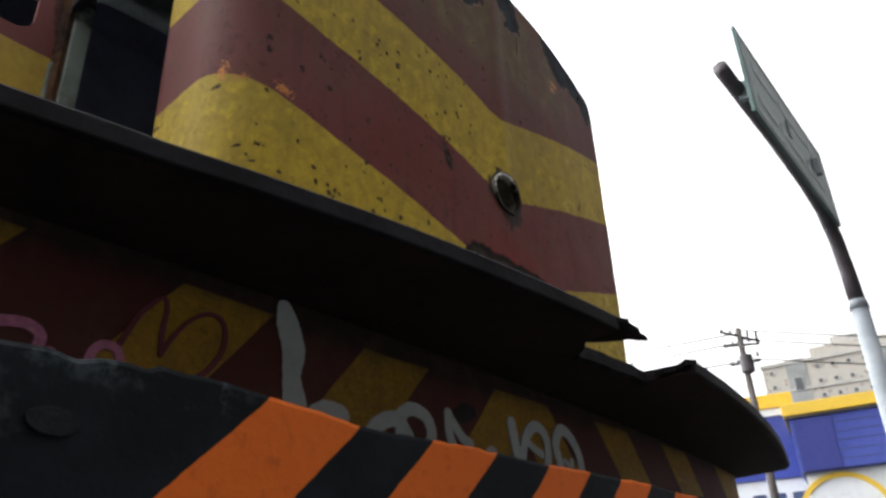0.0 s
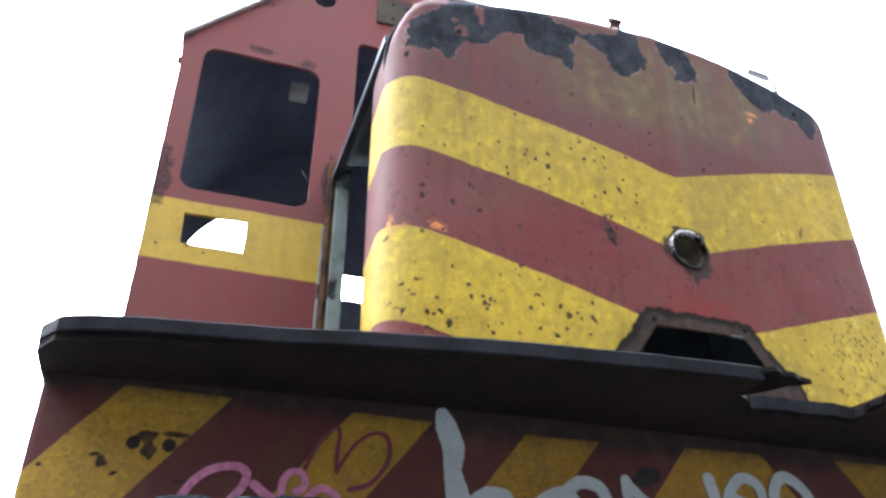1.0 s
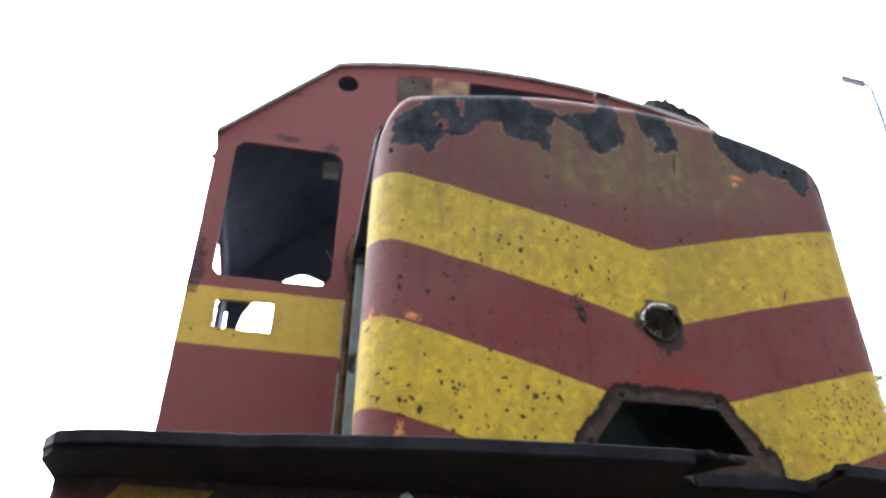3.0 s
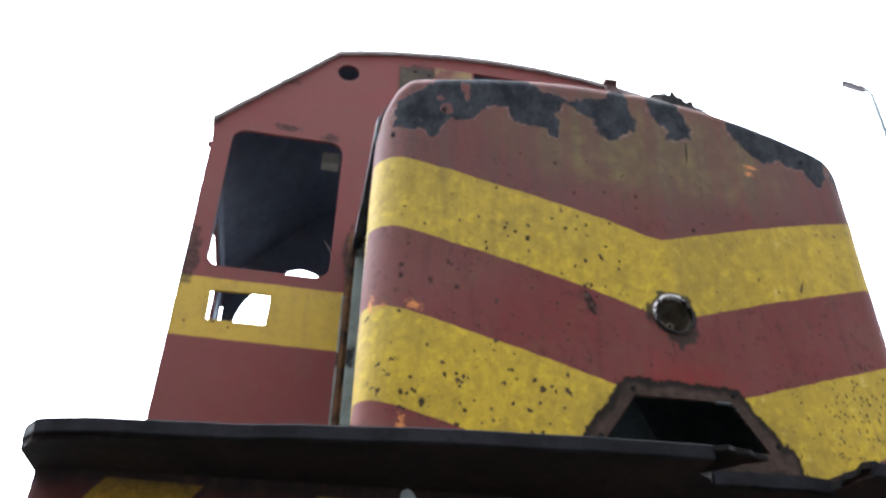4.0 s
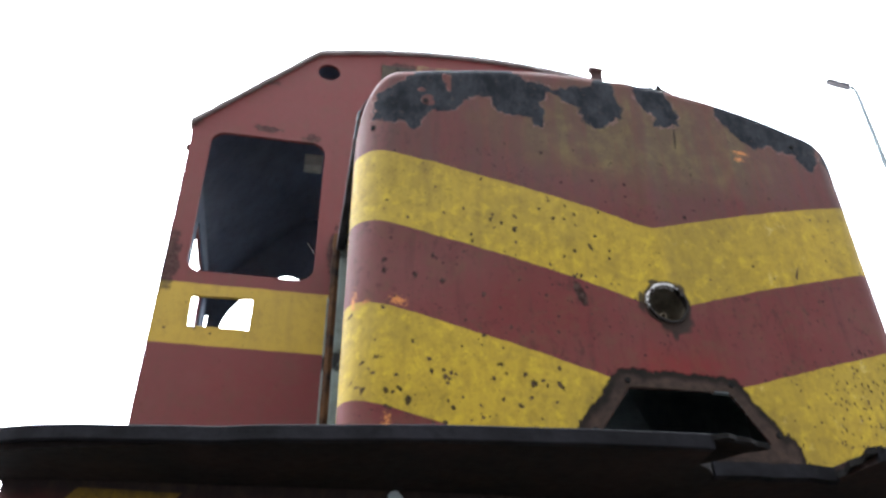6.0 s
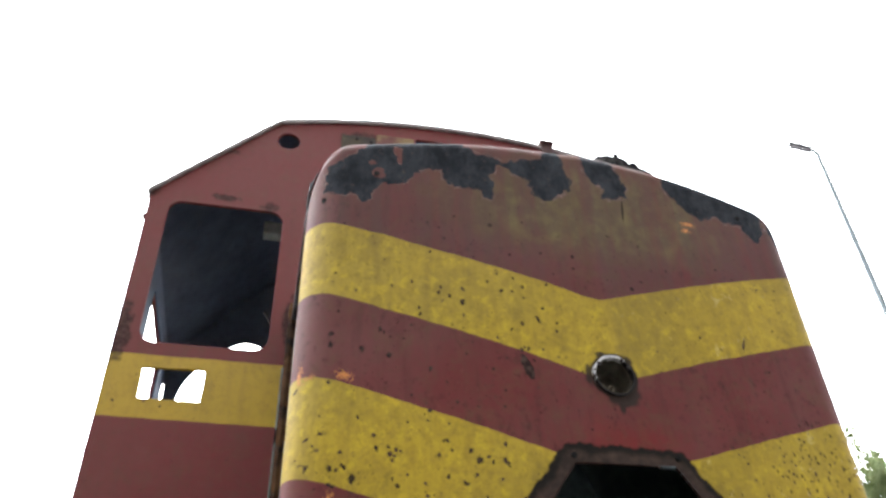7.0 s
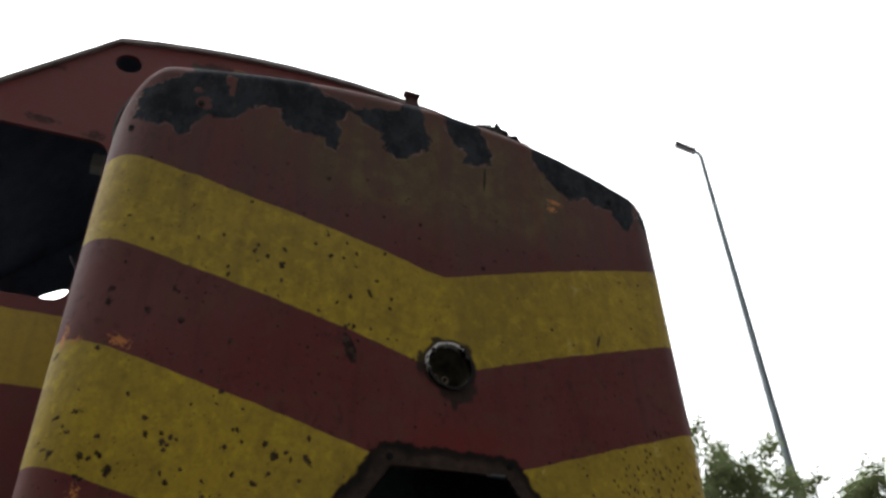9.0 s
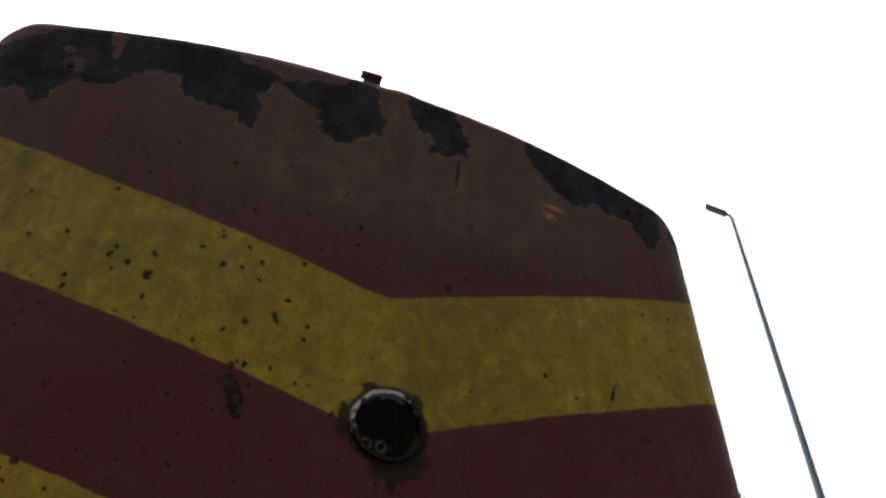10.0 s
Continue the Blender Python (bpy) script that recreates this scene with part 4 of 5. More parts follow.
part("interior_fixture", boxed(-0.955, -0.875, 1.27, 1.33, 3.835, 3.90, bevel=0.006), dirty_metal("pale_grey_enamel", (0.50, 0.54, 0.50), (0.34, 0.38, 0.35), 0.6, 14), loco, "pale fixture left inside the cab")
part("hanging_wire", tube(bmesh.new(), [(-0.90, 0.99, 3.22), (-0.885, 0.985, 3.19), (-0.872, 0.98, 3.165)], 0.003, 6), BOLT, loco)
part("panel_plate", boxed(-0.655, -0.50, 0.942, 0.949, 4.050, 4.195, bevel=0.002), dirty_metal("grey_brown_panel", (0.095, 0.075, 0.045), (0.050, 0.038, 0.032), 0.8, 11), loco, "grey-brown cover panel with bolts")
for bx, bz in ((-0.585, 4.175), (-0.585, 4.085), (-0.52, 4.165)):
    part("panel_bolt", tube(bmesh.new(), [(bx, 0.936, bz), (bx, 0.945, bz)], 0.007, 10), BOLT, loco)
part("yellowed_panel", boxed(-0.495, -0.32, 0.944, 0.9495, 4.065, 4.225, bevel=0.002), dirty_metal("yellowed_pink_paint", (0.30, 0.205, 0.085), (0.17, 0.062, 0.052), 0.7, 9), loco)
part("door_stub", boxed(-1.419, -1.404, 0.962, 0.982, 3.595, 3.62, bevel=0.003), UNDER, loco)


# ---- deck, its rolled lip, and the tear ----
def lip_y(x):
    return -0.330 + 0.112 * x * x


left_x = np.linspace(-1.455, -0.13, 40)
right_x = np.linspace(0.212, 1.40, 38)
tear = [(-0.128, -0.25), (-0.090, -0.222), (-0.062, -0.184), (0.19, -0.203)]


def deck_piece(name, xs, label):
    """The strip of deck and its rounded front edge over a run of x."""
    prof = [(0.016, 0.0), (0.006, 0.0), (0.0015, -0.001), (0.0, -0.0035), (0.0, -0.028), (0.0012, -0.0305), (0.004, -0.031), (0.016, -0.031)]
    bm = bmesh.new()
    loops = []
    for i, x in enumerate(xs):
        edge = min(abs(x - xs[0]), abs(x - xs[-1]))
        far = 1.455 if x < 0 else 1.40
        end = 0.05 * max(0.0, 1 - (far - abs(x)) / 0.05) ** 2
        w = 0.0030 * noise.noise((x * 9, 0.3, 0))
        lift = 0.015 * min(1.0, max(0.0, (-1.05 - x) / 0.3))
        loops.append([bm.verts.new((x, lip_y(x) + end + dy + w, Z0 + dz + w + lift)) for k, (dy, dz) in enumerate(prof)])
    for a, b in zip(loops, loops[1:]):
        for k in range(len(prof)):
            bm.faces.new((a[k], a[(k + 1) % len(prof)], b[(k + 1) % len(prof)], b[k]))
    bm.faces.new(loops[0])
    bm.faces.new(loops[-1][::-1])
    return part(name, bm, DECK, loco, label)


deck_piece("deck_lip", left_x, "scuffed black rolled edge of the deck")
deck_piece("deck_lip", right_x, "scuffed black rolled edge of the deck")
deck_outline = [(x, lip_y(x) + 0.012 + (0.05 if abs(x) > 1.44 else 0)) for x in left_x] + tear + [(x, lip_y(x) + 0.012) for x in right_x] + [(1.40, 3.2), (-1.455, 3.2)]
part("deck", slab(deck_outline, 0.026, (), "z", Z0 - 0.030), UNDER, loco, "rust-brown steel deck")
# the recessed edge in the notch, and the two torn flaps
recess = bmesh.new()
prev = None
for k in range(25):
    x = -0.065 + 0.262 * k / 24
    y = -0.196 - 0.019 * k / 24 + 0.002 * noise.noise((x * 40, 2, 1))
    sag = 0.003 * noise.noise((x * 25, 7, 1)) - 0.003 * max(0, (k - 17) / 7)
    row = [recess.verts.new(p) for p in ((x, y + 0.016, Z0 + sag), (x, y, Z0 + sag - 0.002), (x, y, Z0 - 0.030 + sag), (x, y + 0.016, Z0 - 0.034 + sag))]
    if prev:
        for j in range(4):
            recess.faces.new((prev[j], prev[(j + 1) % 4], row[(j + 1) % 4], row[j]))
    else:
        recess.faces.new(row)
    prev = row
recess.faces.new(prev[::-1])
part("notch_edge", recess, DECK, loco, "recessed deck edge at the notch")


def flap(points, thick, seed):
    """A jagged torn tongue of plate."""
    bm = bmesh.new()
    top = [bm.verts.new((x, y, z + 0.004 * noise.noise((x * 50, y * 50, seed)))) for x, y, z in points]
    low = [bm.verts.new((v.co.x, v.co.y, v.co.z - thick)) for v in top]
    bm.faces.new(top)
    bm.faces.new(low[::-1])
    for i in range(len(top)):
        j = (i + 1) % len(top)
        bm.faces.new((top[i], low[i], low[j], top[j]))
    return bm


part("torn_flap", flap([(-0.135, -0.328, 2.0), (-0.105, -0.338, 2.0), (-0.085, -0.330, 1.998), (-0.06, -0.335, 1.993), (-0.045, -0.330, 1.990), (-0.022, -0.333, 1.985), (-0.040, -0.318, 1.985), (-0.062, -0.310, 1.984), (-0.085, -0.285, 1.982), (-0.105, -0.262, 1.98), (-0.135, -0.235, 1.98)], 0.010, 3), TORN, loco, "torn black tongue of deck plate")
part("torn_flap", flap([(0.185, -0.205, 1.985), (0.196, -0.235, 1.986), (0.190, -0.262, 1.992), (0.202, -0.285, 1.994), (0.198, -0.312, 2.0), (0.222, -0.328, 2.001), (0.24, -0.20, 1.99)], 0.014, 5), TORN, loco, "torn black edge of deck plate")


# ---- pilot plate under the deck ----
def plate_y(x):
    return 0.0 + 0.035 * x * x


plate_bm = bmesh.new()
px = np.linspace(-1.445, 1.355, 200)
pz = [0.45, 0.8, 1.2] + list(np.linspace(1.5, 1.975, 60))
grid = [[plate_bm.verts.new((x, plate_y(x) + 0.004 * noise.noise((x * 2.2, 0.5, z * 2.2)), z)) for z in pz] for x in px]
for a, b in zip(grid, grid[1:]):
    for k in range(len(pz) - 1):
        plate_bm.faces.new((a[k], b[k], b[k + 1], a[k + 1]))
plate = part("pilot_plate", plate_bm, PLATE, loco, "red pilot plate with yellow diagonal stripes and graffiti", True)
thick = plate.modifiers.new("thickness", "SOLIDIFY")
thick.thickness, thick.offset = 0.012, -1
fielded(plate, ((-1.235, 1.834, 0.014, 0.016), (-1.245, 1.862, 0.02, 0.010), (-1.195, 1.868, 0.03, 0.006), (-1.315, 1.809, 0.010, 0.012), (-1.29, 1.835, 0.03, 0.003), (-1.17, 1.783, 0.014, 0.004), (-0.217, 1.858, 0.012, 0.02), (-1.413, 1.798, 0.006, 0.007), (-1.354, 1.832, 0.006, 0.004), (-1.344, 1.785, 0.004, 0.005), (-1.372, 1.812, 0.004, 0.003), (-1.30, 1.842, 0.009, 0.003), (-1.33, 1.822, 0.008, 0.003), (-1.29, 1.79, 0.003, 0.004), (-1.36, 1.77, 0.004, 0.003), (-1.405, 1.875, 0.007, 0.004), (-1.38, 1.90, 0.005, 0.004)))
for hx, hz in ((-1.266, 1.848), (-1.202, 1.847)):
    part("plate_hole", tube(bmesh.new(), [(hx, plate_y(hx) - 0.004, hz), (hx, plate_y(hx) + 0.01, hz)], 0.0125, 16), BOLT, plate)
part("frame_angle", boxed(-1.38, 1.33, 0.0, 0.10, 1.972, 1.99), UNDER, loco)

# sprayed strokes on the plate
for path, width in (([(-0.674, 1.955), (-0.666, 1.93), (-0.651, 1.885), (-0.653, 1.84), (-0.643, 1.79), (-0.638, 1.74)], (0.030, 0.046, 0.048, 0.036, 0.05, 0.06)),
                    ([(-0.615, 1.777), (-0.58, 1.792), (-0.547, 1.79)], (0.025, 0.042, 0.045)),
                    ([(-0.50, 1.736), (-0.46, 1.791), (-0.41, 1.811), (-0.375, 1.776), (-0.36, 1.736)], 0.030),
                    ([(-0.41, 1.811), (-0.375, 1.838), (-0.33, 1.831), (-0.315, 1.796), (-0.34, 1.766), (-0.385, 1.766), (-0.40, 1.791)], 0.027),
                    ([(-0.31, 1.766), (-0.265, 1.776), (-0.235, 1.766)], 0.024),
                    ([(-0.265, 1.851), (-0.262, 1.806), (-0.245, 1.776)], 0.024),
                    ([(-0.262, 1.846), (-0.225, 1.811), (-0.200, 1.801)], 0.022),
                    ([(-0.132, 1.791), (-0.128, 1.792)], 0.034),
                    ([(-0.055, 1.871), (-0.045, 1.826), (-0.035, 1.776), (-0.030, 1.736)], 0.030),
                    ([(-0.03, 1.776), (-0.005, 1.846), (0.035, 1.881), (0.075, 1.866), (0.080, 1.816), (0.060, 1.766), (0.05, 1.736)], 0.026),
                    ([(-0.01, 1.846), (0.02, 1.831), (0.055, 1.821)], 0.018),
                    ([(0.13, 1.811), (0.115, 1.851), (0.140, 1.891), (0.180, 1.886), (0.215, 1.846), (0.220, 1.796), (0.19, 1.756), (0.17, 1.736)], 0.028),
                    ([(0.12, 1.801), (0.135, 1.781)], 0.024), ([(0.15, 1.821), (0.175, 1.811), (0.18, 1.826)], 0.014)):
    part("white_graffiti", ribbon(path, width, plate_y, 0.0032), WHITE_SPRAY, plate)
for path, width in (([(-1.19, 1.70), (-1.169, 1.752), (-1.148, 1.786), (-1.118, 1.809), (-1.078, 1.817), (-1.056, 1.806), (-1.059, 1.783), (-1.075, 1.760), (-1.10, 1.73)], 0.0155),
                    ([(-1.040, 1.785), (-1.022, 1.771), (-1.004, 1.760)], 0.017),
                    ([(-0.985, 1.74), (-0.988, 1.790), (-0.975, 1.812), (-0.955, 1.813), (-0.946, 1.800), (-0.948, 1.785), (-0.962, 1.776)], 0.0135),
                    ([(-0.945, 1.760), (-0.915, 1.787), (-0.884, 1.772)], 0.014)):
    part("pink_graffiti", ribbon(path, width, plate_y, 0.0032), PINK_SPRAY, plate)
# the higher pink strokes, with the deck's shade painted in
for path, width in (([(-0.948, 1.822), (-0.928, 1.868), (-0.906, 1.898), (-0.890, 1.908), (-0.885, 1.891), (-0.888, 1.854), (-0.886, 1.820)], (0.009, 0.008, 0.006, 0.006, 0.007, 0.008, 0.009)),
                    ([(-0.886, 1.820), (-0.869, 1.853), (-0.844, 1.886), (-0.813, 1.904), (-0.790, 1.897), (-0.783, 1.870), (-0.792, 1.836), (-0.821, 1.801), (-0.859, 1.788)], (0.007, 0.007, 0.006, 0.007, 0.008, 0.009, 0.009, 0.009, 0.010))):
    part("shaded_pink_graffiti", ribbon(path, width, plate_y, 0.0030), SHADED_SPRAY, plate)
part("black_splotch", ribbon([(-0.232, 1.853), (-0.212, 1.863), (-0.192, 1.868)], (0.03, 0.04, 0.03), plate_y, 0.0026), BLACK_SPRAY, plate)

# ---- bumper beam ----


def beam_y(x):
    return -0.225 + 0.03 * (x + 0.3) ** 2


beam_bm = bmesh.new()
bx = np.concatenate([[-1.206], np.linspace(-1.203, 1.20, 210)])
loops = []
for i, x in enumerate(bx):
    top = 1.725 + 0.04 * x + 0.006 * noise.noise((x * 5, 1, 0)) + 0.0035 * noise.noise((x * 31, 2, 0))
    top += 0.0246 * min(1.0, max(0.0, (-0.70 - x) / 0.25))
    if x < -1.02:
        top -= 0.004 * (1 + noise.noise((x * 22, 9, 0)))
    y = beam_y(x)
    prof = ((0.020, top - 0.002), (0.010, top), (0.003, top - 0.002), (0.0, top - 0.008), (0.0, 1.60), (0.0, 1.42), (0.004, 1.385), (0.020, 1.38))
    loops.append([beam_bm.verts.new((x + (0.004 * noise.noise((z * 40, 3, 0)) if i == 0 else 0) + 0.05 * (1.70 - z) * max(0.0, (-1.1 - x) / 0.1), y + dy + 0.003 * noise.noise((x * 6, z * 6, 4)), z)) for dy, z in prof])
for a, b in zip(loops, loops[1:]):
    for k in range(8):
        beam_bm.faces.new((a[k], a[(k + 1) % 8], b[(k + 1) % 8], b[k]))
beam_bm.faces.new(loops[0])
beam_bm.faces.new(loops[-1][::-1])
beam = part("bumper_beam", beam_bm, BEAM, loco, "black bumper beam with orange hazard stripes, chipped edge")
oval = [(-1.127 + 0.027 * math.cos(a), 1.625 + 0.0145 * math.sin(a)) for a in [2 * math.pi * k / 28 for k in range(28)]]
part("cover_plate", slab(oval, 0.006, (), "y", beam_y(-1.127) - 0.0035), BEAM_COVER, beam, "small oval cover plate, worn black")
for mx in (-0.9, 0.0, 0.9):
    part("beam_mount", boxed(mx - 0.08, mx + 0.08, beam_y(mx) + 0.015, 0.04, 1.42, 1.60, bevel=0.004), UNDER, beam)
HANDLE_GREY = dirty_metal("worn_grey_handle_steel", (0.026, 0.020, 0.018), (0.055, 0.042, 0.038), 0.65, 20)
HANDLE_RED = dirty_metal("dull_red_handle_plate", (0.10, 0.032, 0.028), (0.06, 0.028, 0.022), 0.7, 20)
handle = part("grab_handle", tube(bmesh.new(), [(-1.290, 0.05, 1.703), (-1.290, -0.01, 1.703), (-1.287, -0.045, 1.697), (-1.27, -0.06, 1.685), (-1.24, -0.068, 1.676), (-1.18, -0.07, 1.672), (-1.10, -0.07, 1.672)], 0.0075, 12), HANDLE_GREY, loco, "bent dark steel grab handle", True)
lug = [(-1.318, 1.712), (-1.311, 1.728), (-1.292, 1.731), (-1.262, 1.722), (-1.239, 1.714), (-1.241, 1.700), (-1.256, 1.694), (-1.263, 1.683), (-1.288, 1.679), (-1.309, 1.688)]
part("handle_plate", slab(lug, 0.010, (), "y", plate_y(1.275) - 0.008), HANDLE_RED, loco, "torn red handle plate")

# underframe down to the ground
part("underframe", boxed(-1.30, 1.30, 0.09, 3.15, 0.55, 1.965, bevel=0.02), UNDER, loco, "rusted underframe")
for wy in (0.9, 2.5):
    for wx in (-0.8, 0.68):
        wheel = bmesh.new()
        tube(wheel, [(wx, wy, 0.46), (wx + 0.12, wy, 0.46)], 0.46, 32)
        part("wheel", wheel, TORN, loco)

# charred heap on the cab roof
heap_v, heap_f, hn, hm = [], [], 64, 22
for i in range(hn):
    for j in range(hm):
        u, w = i / (hn - 1) * 2 - 1, j / (hm - 1)
        x = 0.875 + 0.225 * u
        swell = (1 - abs(u) ** 3) ** 0.5 * math.sin(math.pi * w)
        heap_v.append((x, 1.2 + 0.17 * math.cos(math.pi * w), cab_roof(x) - 0.02 + swell * (0.375 + 0.05 * noise.noise((i * 0.3, j * 0.5, 2)) + 0.045 * noise.noise((i * 0.8, j * 0.9, 8)) + 0.035 * noise.noise((i * 1.7, j * 1.9, 5)) - 0.05 * u)))
heap_f = [(i * hm + j, (i + 1) * hm + j, (i + 1) * hm + j + 1, i * hm + j + 1) for i in range(hn - 1) for j in range(hm - 1)]
heap = mesh_object("charred_mound", heap_v, heap_f, SOOT)
tagged(heap, "heap of charred black debris on the cab roof", "debris")

# ---- street lamp ----
LAMP_STEEL = dirty_metal("dull_grey_lamp_post_paint", (0.125, 0.150, 0.160), (0.165, 0.195, 0.205), 0.6, 1.5, 0.1)
lamp = thing("street_lamp", "tall slim grey steel street lamp with a flat head", "street lamp")
LX, LY, LZ = 13.70, 12.22, 17.90
part("base_plate", boxed(LX - 0.25, LX + 0.25, LY - 0.25, LY + 0.25, 0, 0.05, bevel=0.01), STEEL, lamp)
part("pole", tube(bmesh.new(), [(LX, LY, 0.03), (LX, LY, 5), (LX, LY, 10), (LX, LY, LZ - 0.15), (LX - 0.05, LY + 0.03, LZ - 0.03)], [0.15, 0.125, 0.095, 0.062, 0.045], 16), LAMP_STEEL, lamp, smooth=True)
head_way = Vector((-0.62, 0.40, 0.62)).normalized()
arm_a = Vector((LX, LY, LZ - 0.04))
part("arm", tube(bmesh.new(), [arm_a, arm_a + head_way * 0.25], 0.05, 10), LAMP_STEEL, lamp)
head_bm = boxed(-0.12, 0.12, 0.0, 0.66, -0.05, 0.05, bevel=0.025)
head_bm.transform(Matrix.Translation(arm_a + head_way * 0.15) @ head_way.to_track_quat("Y", "Z").to_matrix().to_4x4())
lamp_head = part("lamp_head", head_bm, PIPE, lamp, "flat dark lamp head")

# ---- cantilever road sign ----
SIGN_GREEN = dirty_metal("road_sign_green", (0.036, 0.082, 0.075), (0.058, 0.105, 0.097), 0.4, 2, 0.05)
SIGN_WHITE = dirty_metal("road_sign_white", (0.40, 0.44, 0.44), (0.32, 0.36, 0.36), 0.6, 4, 0.05)
sign = thing("road_sign", "green cantilever road sign on a grey steel pole", "road sign")
SX, SY = 8.94, 0.97
part("pole", tube(bmesh.new(), [(SX, SY, 0), (SX, SY, 5.25)], [0.125, 0.105], 20), STEEL, sign, smooth=True)
part("collar", tube(bmesh.new(), [(SX, SY, 5.22), (SX, SY, 5.36)], [0.12, 0.10], 20), STEEL, sign, smooth=True)
part("arm", tube(bmesh.new(), [(SX, SY, 5.3), (SX - 0.05, SY, 5.7), (SX - 0.22, SY - 0.01, 6.1), (SX - 0.6, SY - 0.03, 6.38), (SX - 1.2, SY - 0.06, 6.47), (SX - 2.2, SY - 0.09, 6.55), (5.24, 0.86, 6.66)], [0.10, 0.095, 0.09, 0.088, 0.085, 0.082, 0.08], 18), PIPE, sign, "dark cantilever arm", True)
panel_bm = boxed(5.36, 8.40, 0.66, 0.70, 6.10, 7.18, bevel=0.008)
panel = part("panel", panel_bm, SIGN_GREEN, sign, "green sign panel")
panel.matrix_basis = Matrix.Translation((5.36, 0.68, 0)) @ Matrix.Rotation(radians(2.5), 4, "Z") @ Matrix.Translation((-5.36, -0.68, 0))
part("border", slab(rounded(5.42, 8.34, 6.15, 7.13, 0.06), 0.004, [rounded(5.46, 8.30, 6.19, 7.09, 0.05)], "y", 0.655), SIGN_WHITE, panel)
for zz, runs in ((6.85, ((5.7, 6.4), (6.55, 7.5), (7.6, 8.0))), (6.42, ((5.65, 6.2), (6.35, 7.1), (7.25, 7.9)))):
    for a, b in runs:
        part("lettering_bar", boxed(a, b, 0.655, 0.660, zz - 0.06, zz + 0.06), SIGN_WHITE, panel)
for mx in (5.7, 6.7, 7.7):
    part("clamp", boxed(mx - 0.04, mx + 0.04, 0.70, 0.86, 6.50, 6.72, bevel=0.005), STEEL, sign)


# ---- places by bearing, seen from the front of the locomotive ----
def bearing(az, dist, z=0.0):
    return Vector((-1.475 + dist * math.sin(radians(az)), -0.991 + dist * math.cos(radians(az)), z))


# ---- utility pole and its cables ----
POLE_WOOD = dirty_metal("grey_concrete_utility_pole", (0.055, 0.048, 0.046), (0.10, 0.09, 0.085), 0.85, 2)
upole = thing("utility_pole", "dark utility pole with crossarms and a small transformer", "utility pole")
up = bearing(71.5, 25)
part("pole", tube(bmesh.new(), [(up.x, up.y, 0), (up.x, up.y, 10.55)], [0.15, 0.09], 12), POLE_WOOD, upole, smooth=True)
for z, half, ang in ((10.30, 0.66, 35), (10.02, 0.55, -20), (9.45, 0.55, -40)):
    d = Vector((math.cos(radians(ang - 70)), math.sin(radians(ang - 70)), 0)) * half
    part("crossarm", tube(bmesh.new(), [(up.x - d.x, up.y - d.y, z + 0.10), (up.x + d.x, up.y + d.y, z - 0.10)], 0.045, 6), PIPE, upole)
    for k in (-0.9, -0.45, 0.45, 0.9):
        part("insulator", tube(bmesh.new(), [(up.x + d.x * k, up.y + d.y * k, z + 0.05), (up.x + d.x * k, up.y + d.y * k, z + 0.2)], [0.06, 0.03], 8), PIPE, upole)
part("transformer", tube(bmesh.new(), [(up.x - 0.3, up.y - 0.15, 9.05), (up.x - 0.3, up.y - 0.15, 9.55)], 0.2, 14), PIPE, upole)
CABLE = dirty_metal("weathered_cable_sheath", (0.02, 0.02, 0.02), (0.03, 0.03, 0.03), 0.95, 5, 0.0, 0.0, 0.05)
cable_ends = [(bearing(40, 60, 20.6), 10.4), (bearing(40, 60, 19.7), 10.1), (bearing(38, 60, 18.6), 9.5), (bearing(100, 40, 11.0), 10.5), (bearing(100, 40, 10.6), 10.2), (bearing(100, 40, 10.0), 9.6)]
for far, z in cable_ends:
    a, b = Vector((up.x, up.y, z)), far
    pts = [a.lerp(b, k / 12) - Vector((0, 0, 0.5 * math.sin(math.pi * k / 12))) for k in range(13)]
    cable = part("cable", tube(bmesh.new(), pts, 0.027 if far.y > up.y + 20 else 0.022, 5), CABLE, None)
    tagged(cable, "thin dark overhead cable slung from the utility pole", "cable", "overhead cables")

# ---- shop with blue and yellow walls ----
BLUE = dirty_metal("blue_shop_paint", (0.032, 0.050, 0.26), (0.045, 0.066, 0.30), 0.55, 0.8, 0.1)
SHOP_YELLOW = dirty_metal("yellow_shop_trim", (0.72, 0.47, 0.04), (0.62, 0.40, 0.05), 0.5, 1, 0.1)
SHOP_WHITE = dirty_metal("white_shop_wall", (0.70, 0.72, 0.74), (0.58, 0.60, 0.63), 0.7, 0.5, 0.1)
SIGN_INK = dirty_metal("dark_blue_lettering", (0.03, 0.05, 0.12), (0.05, 0.07, 0.15), 0.6, 3, 0.1)


def placed(bm, origin, az):
    """Turns a mesh made with x to the right along a front and y going back, to stand at origin with its front across the bearing az."""
    bm.transform(Matrix.Translation(origin) @ Matrix.Rotation(radians(-az), 4, "Z"))
    return bm


shop = thing("shop_building", "low shop with blue walls, yellow eaves and white base", "building")
so, saz = bearing(73.6, 28), 76.0
part("wall", placed(boxed(0, 16, 0, 12, 0, 6.6), so, saz), SHOP_WHITE, shop, "white lower wall")
part("fascia", placed(boxed(-0.1, 16.1, -0.35, 12, 6.6, 8.25, bevel=0.02), so, saz), BLUE, shop, "blue wall band")
for k in range(5):
    part("groove", placed(boxed(-0.1, 16.1, -0.362, -0.352, 6.85 + 0.28 * k, 6.87 + 0.28 * k), so, saz), SIGN_INK, shop)
part("eave", placed(boxed(-0.25, 16.2, -0.5, 12, 8.33, 8.72, bevel=0.03), so, saz), SHOP_YELLOW, shop, "yellow eave")
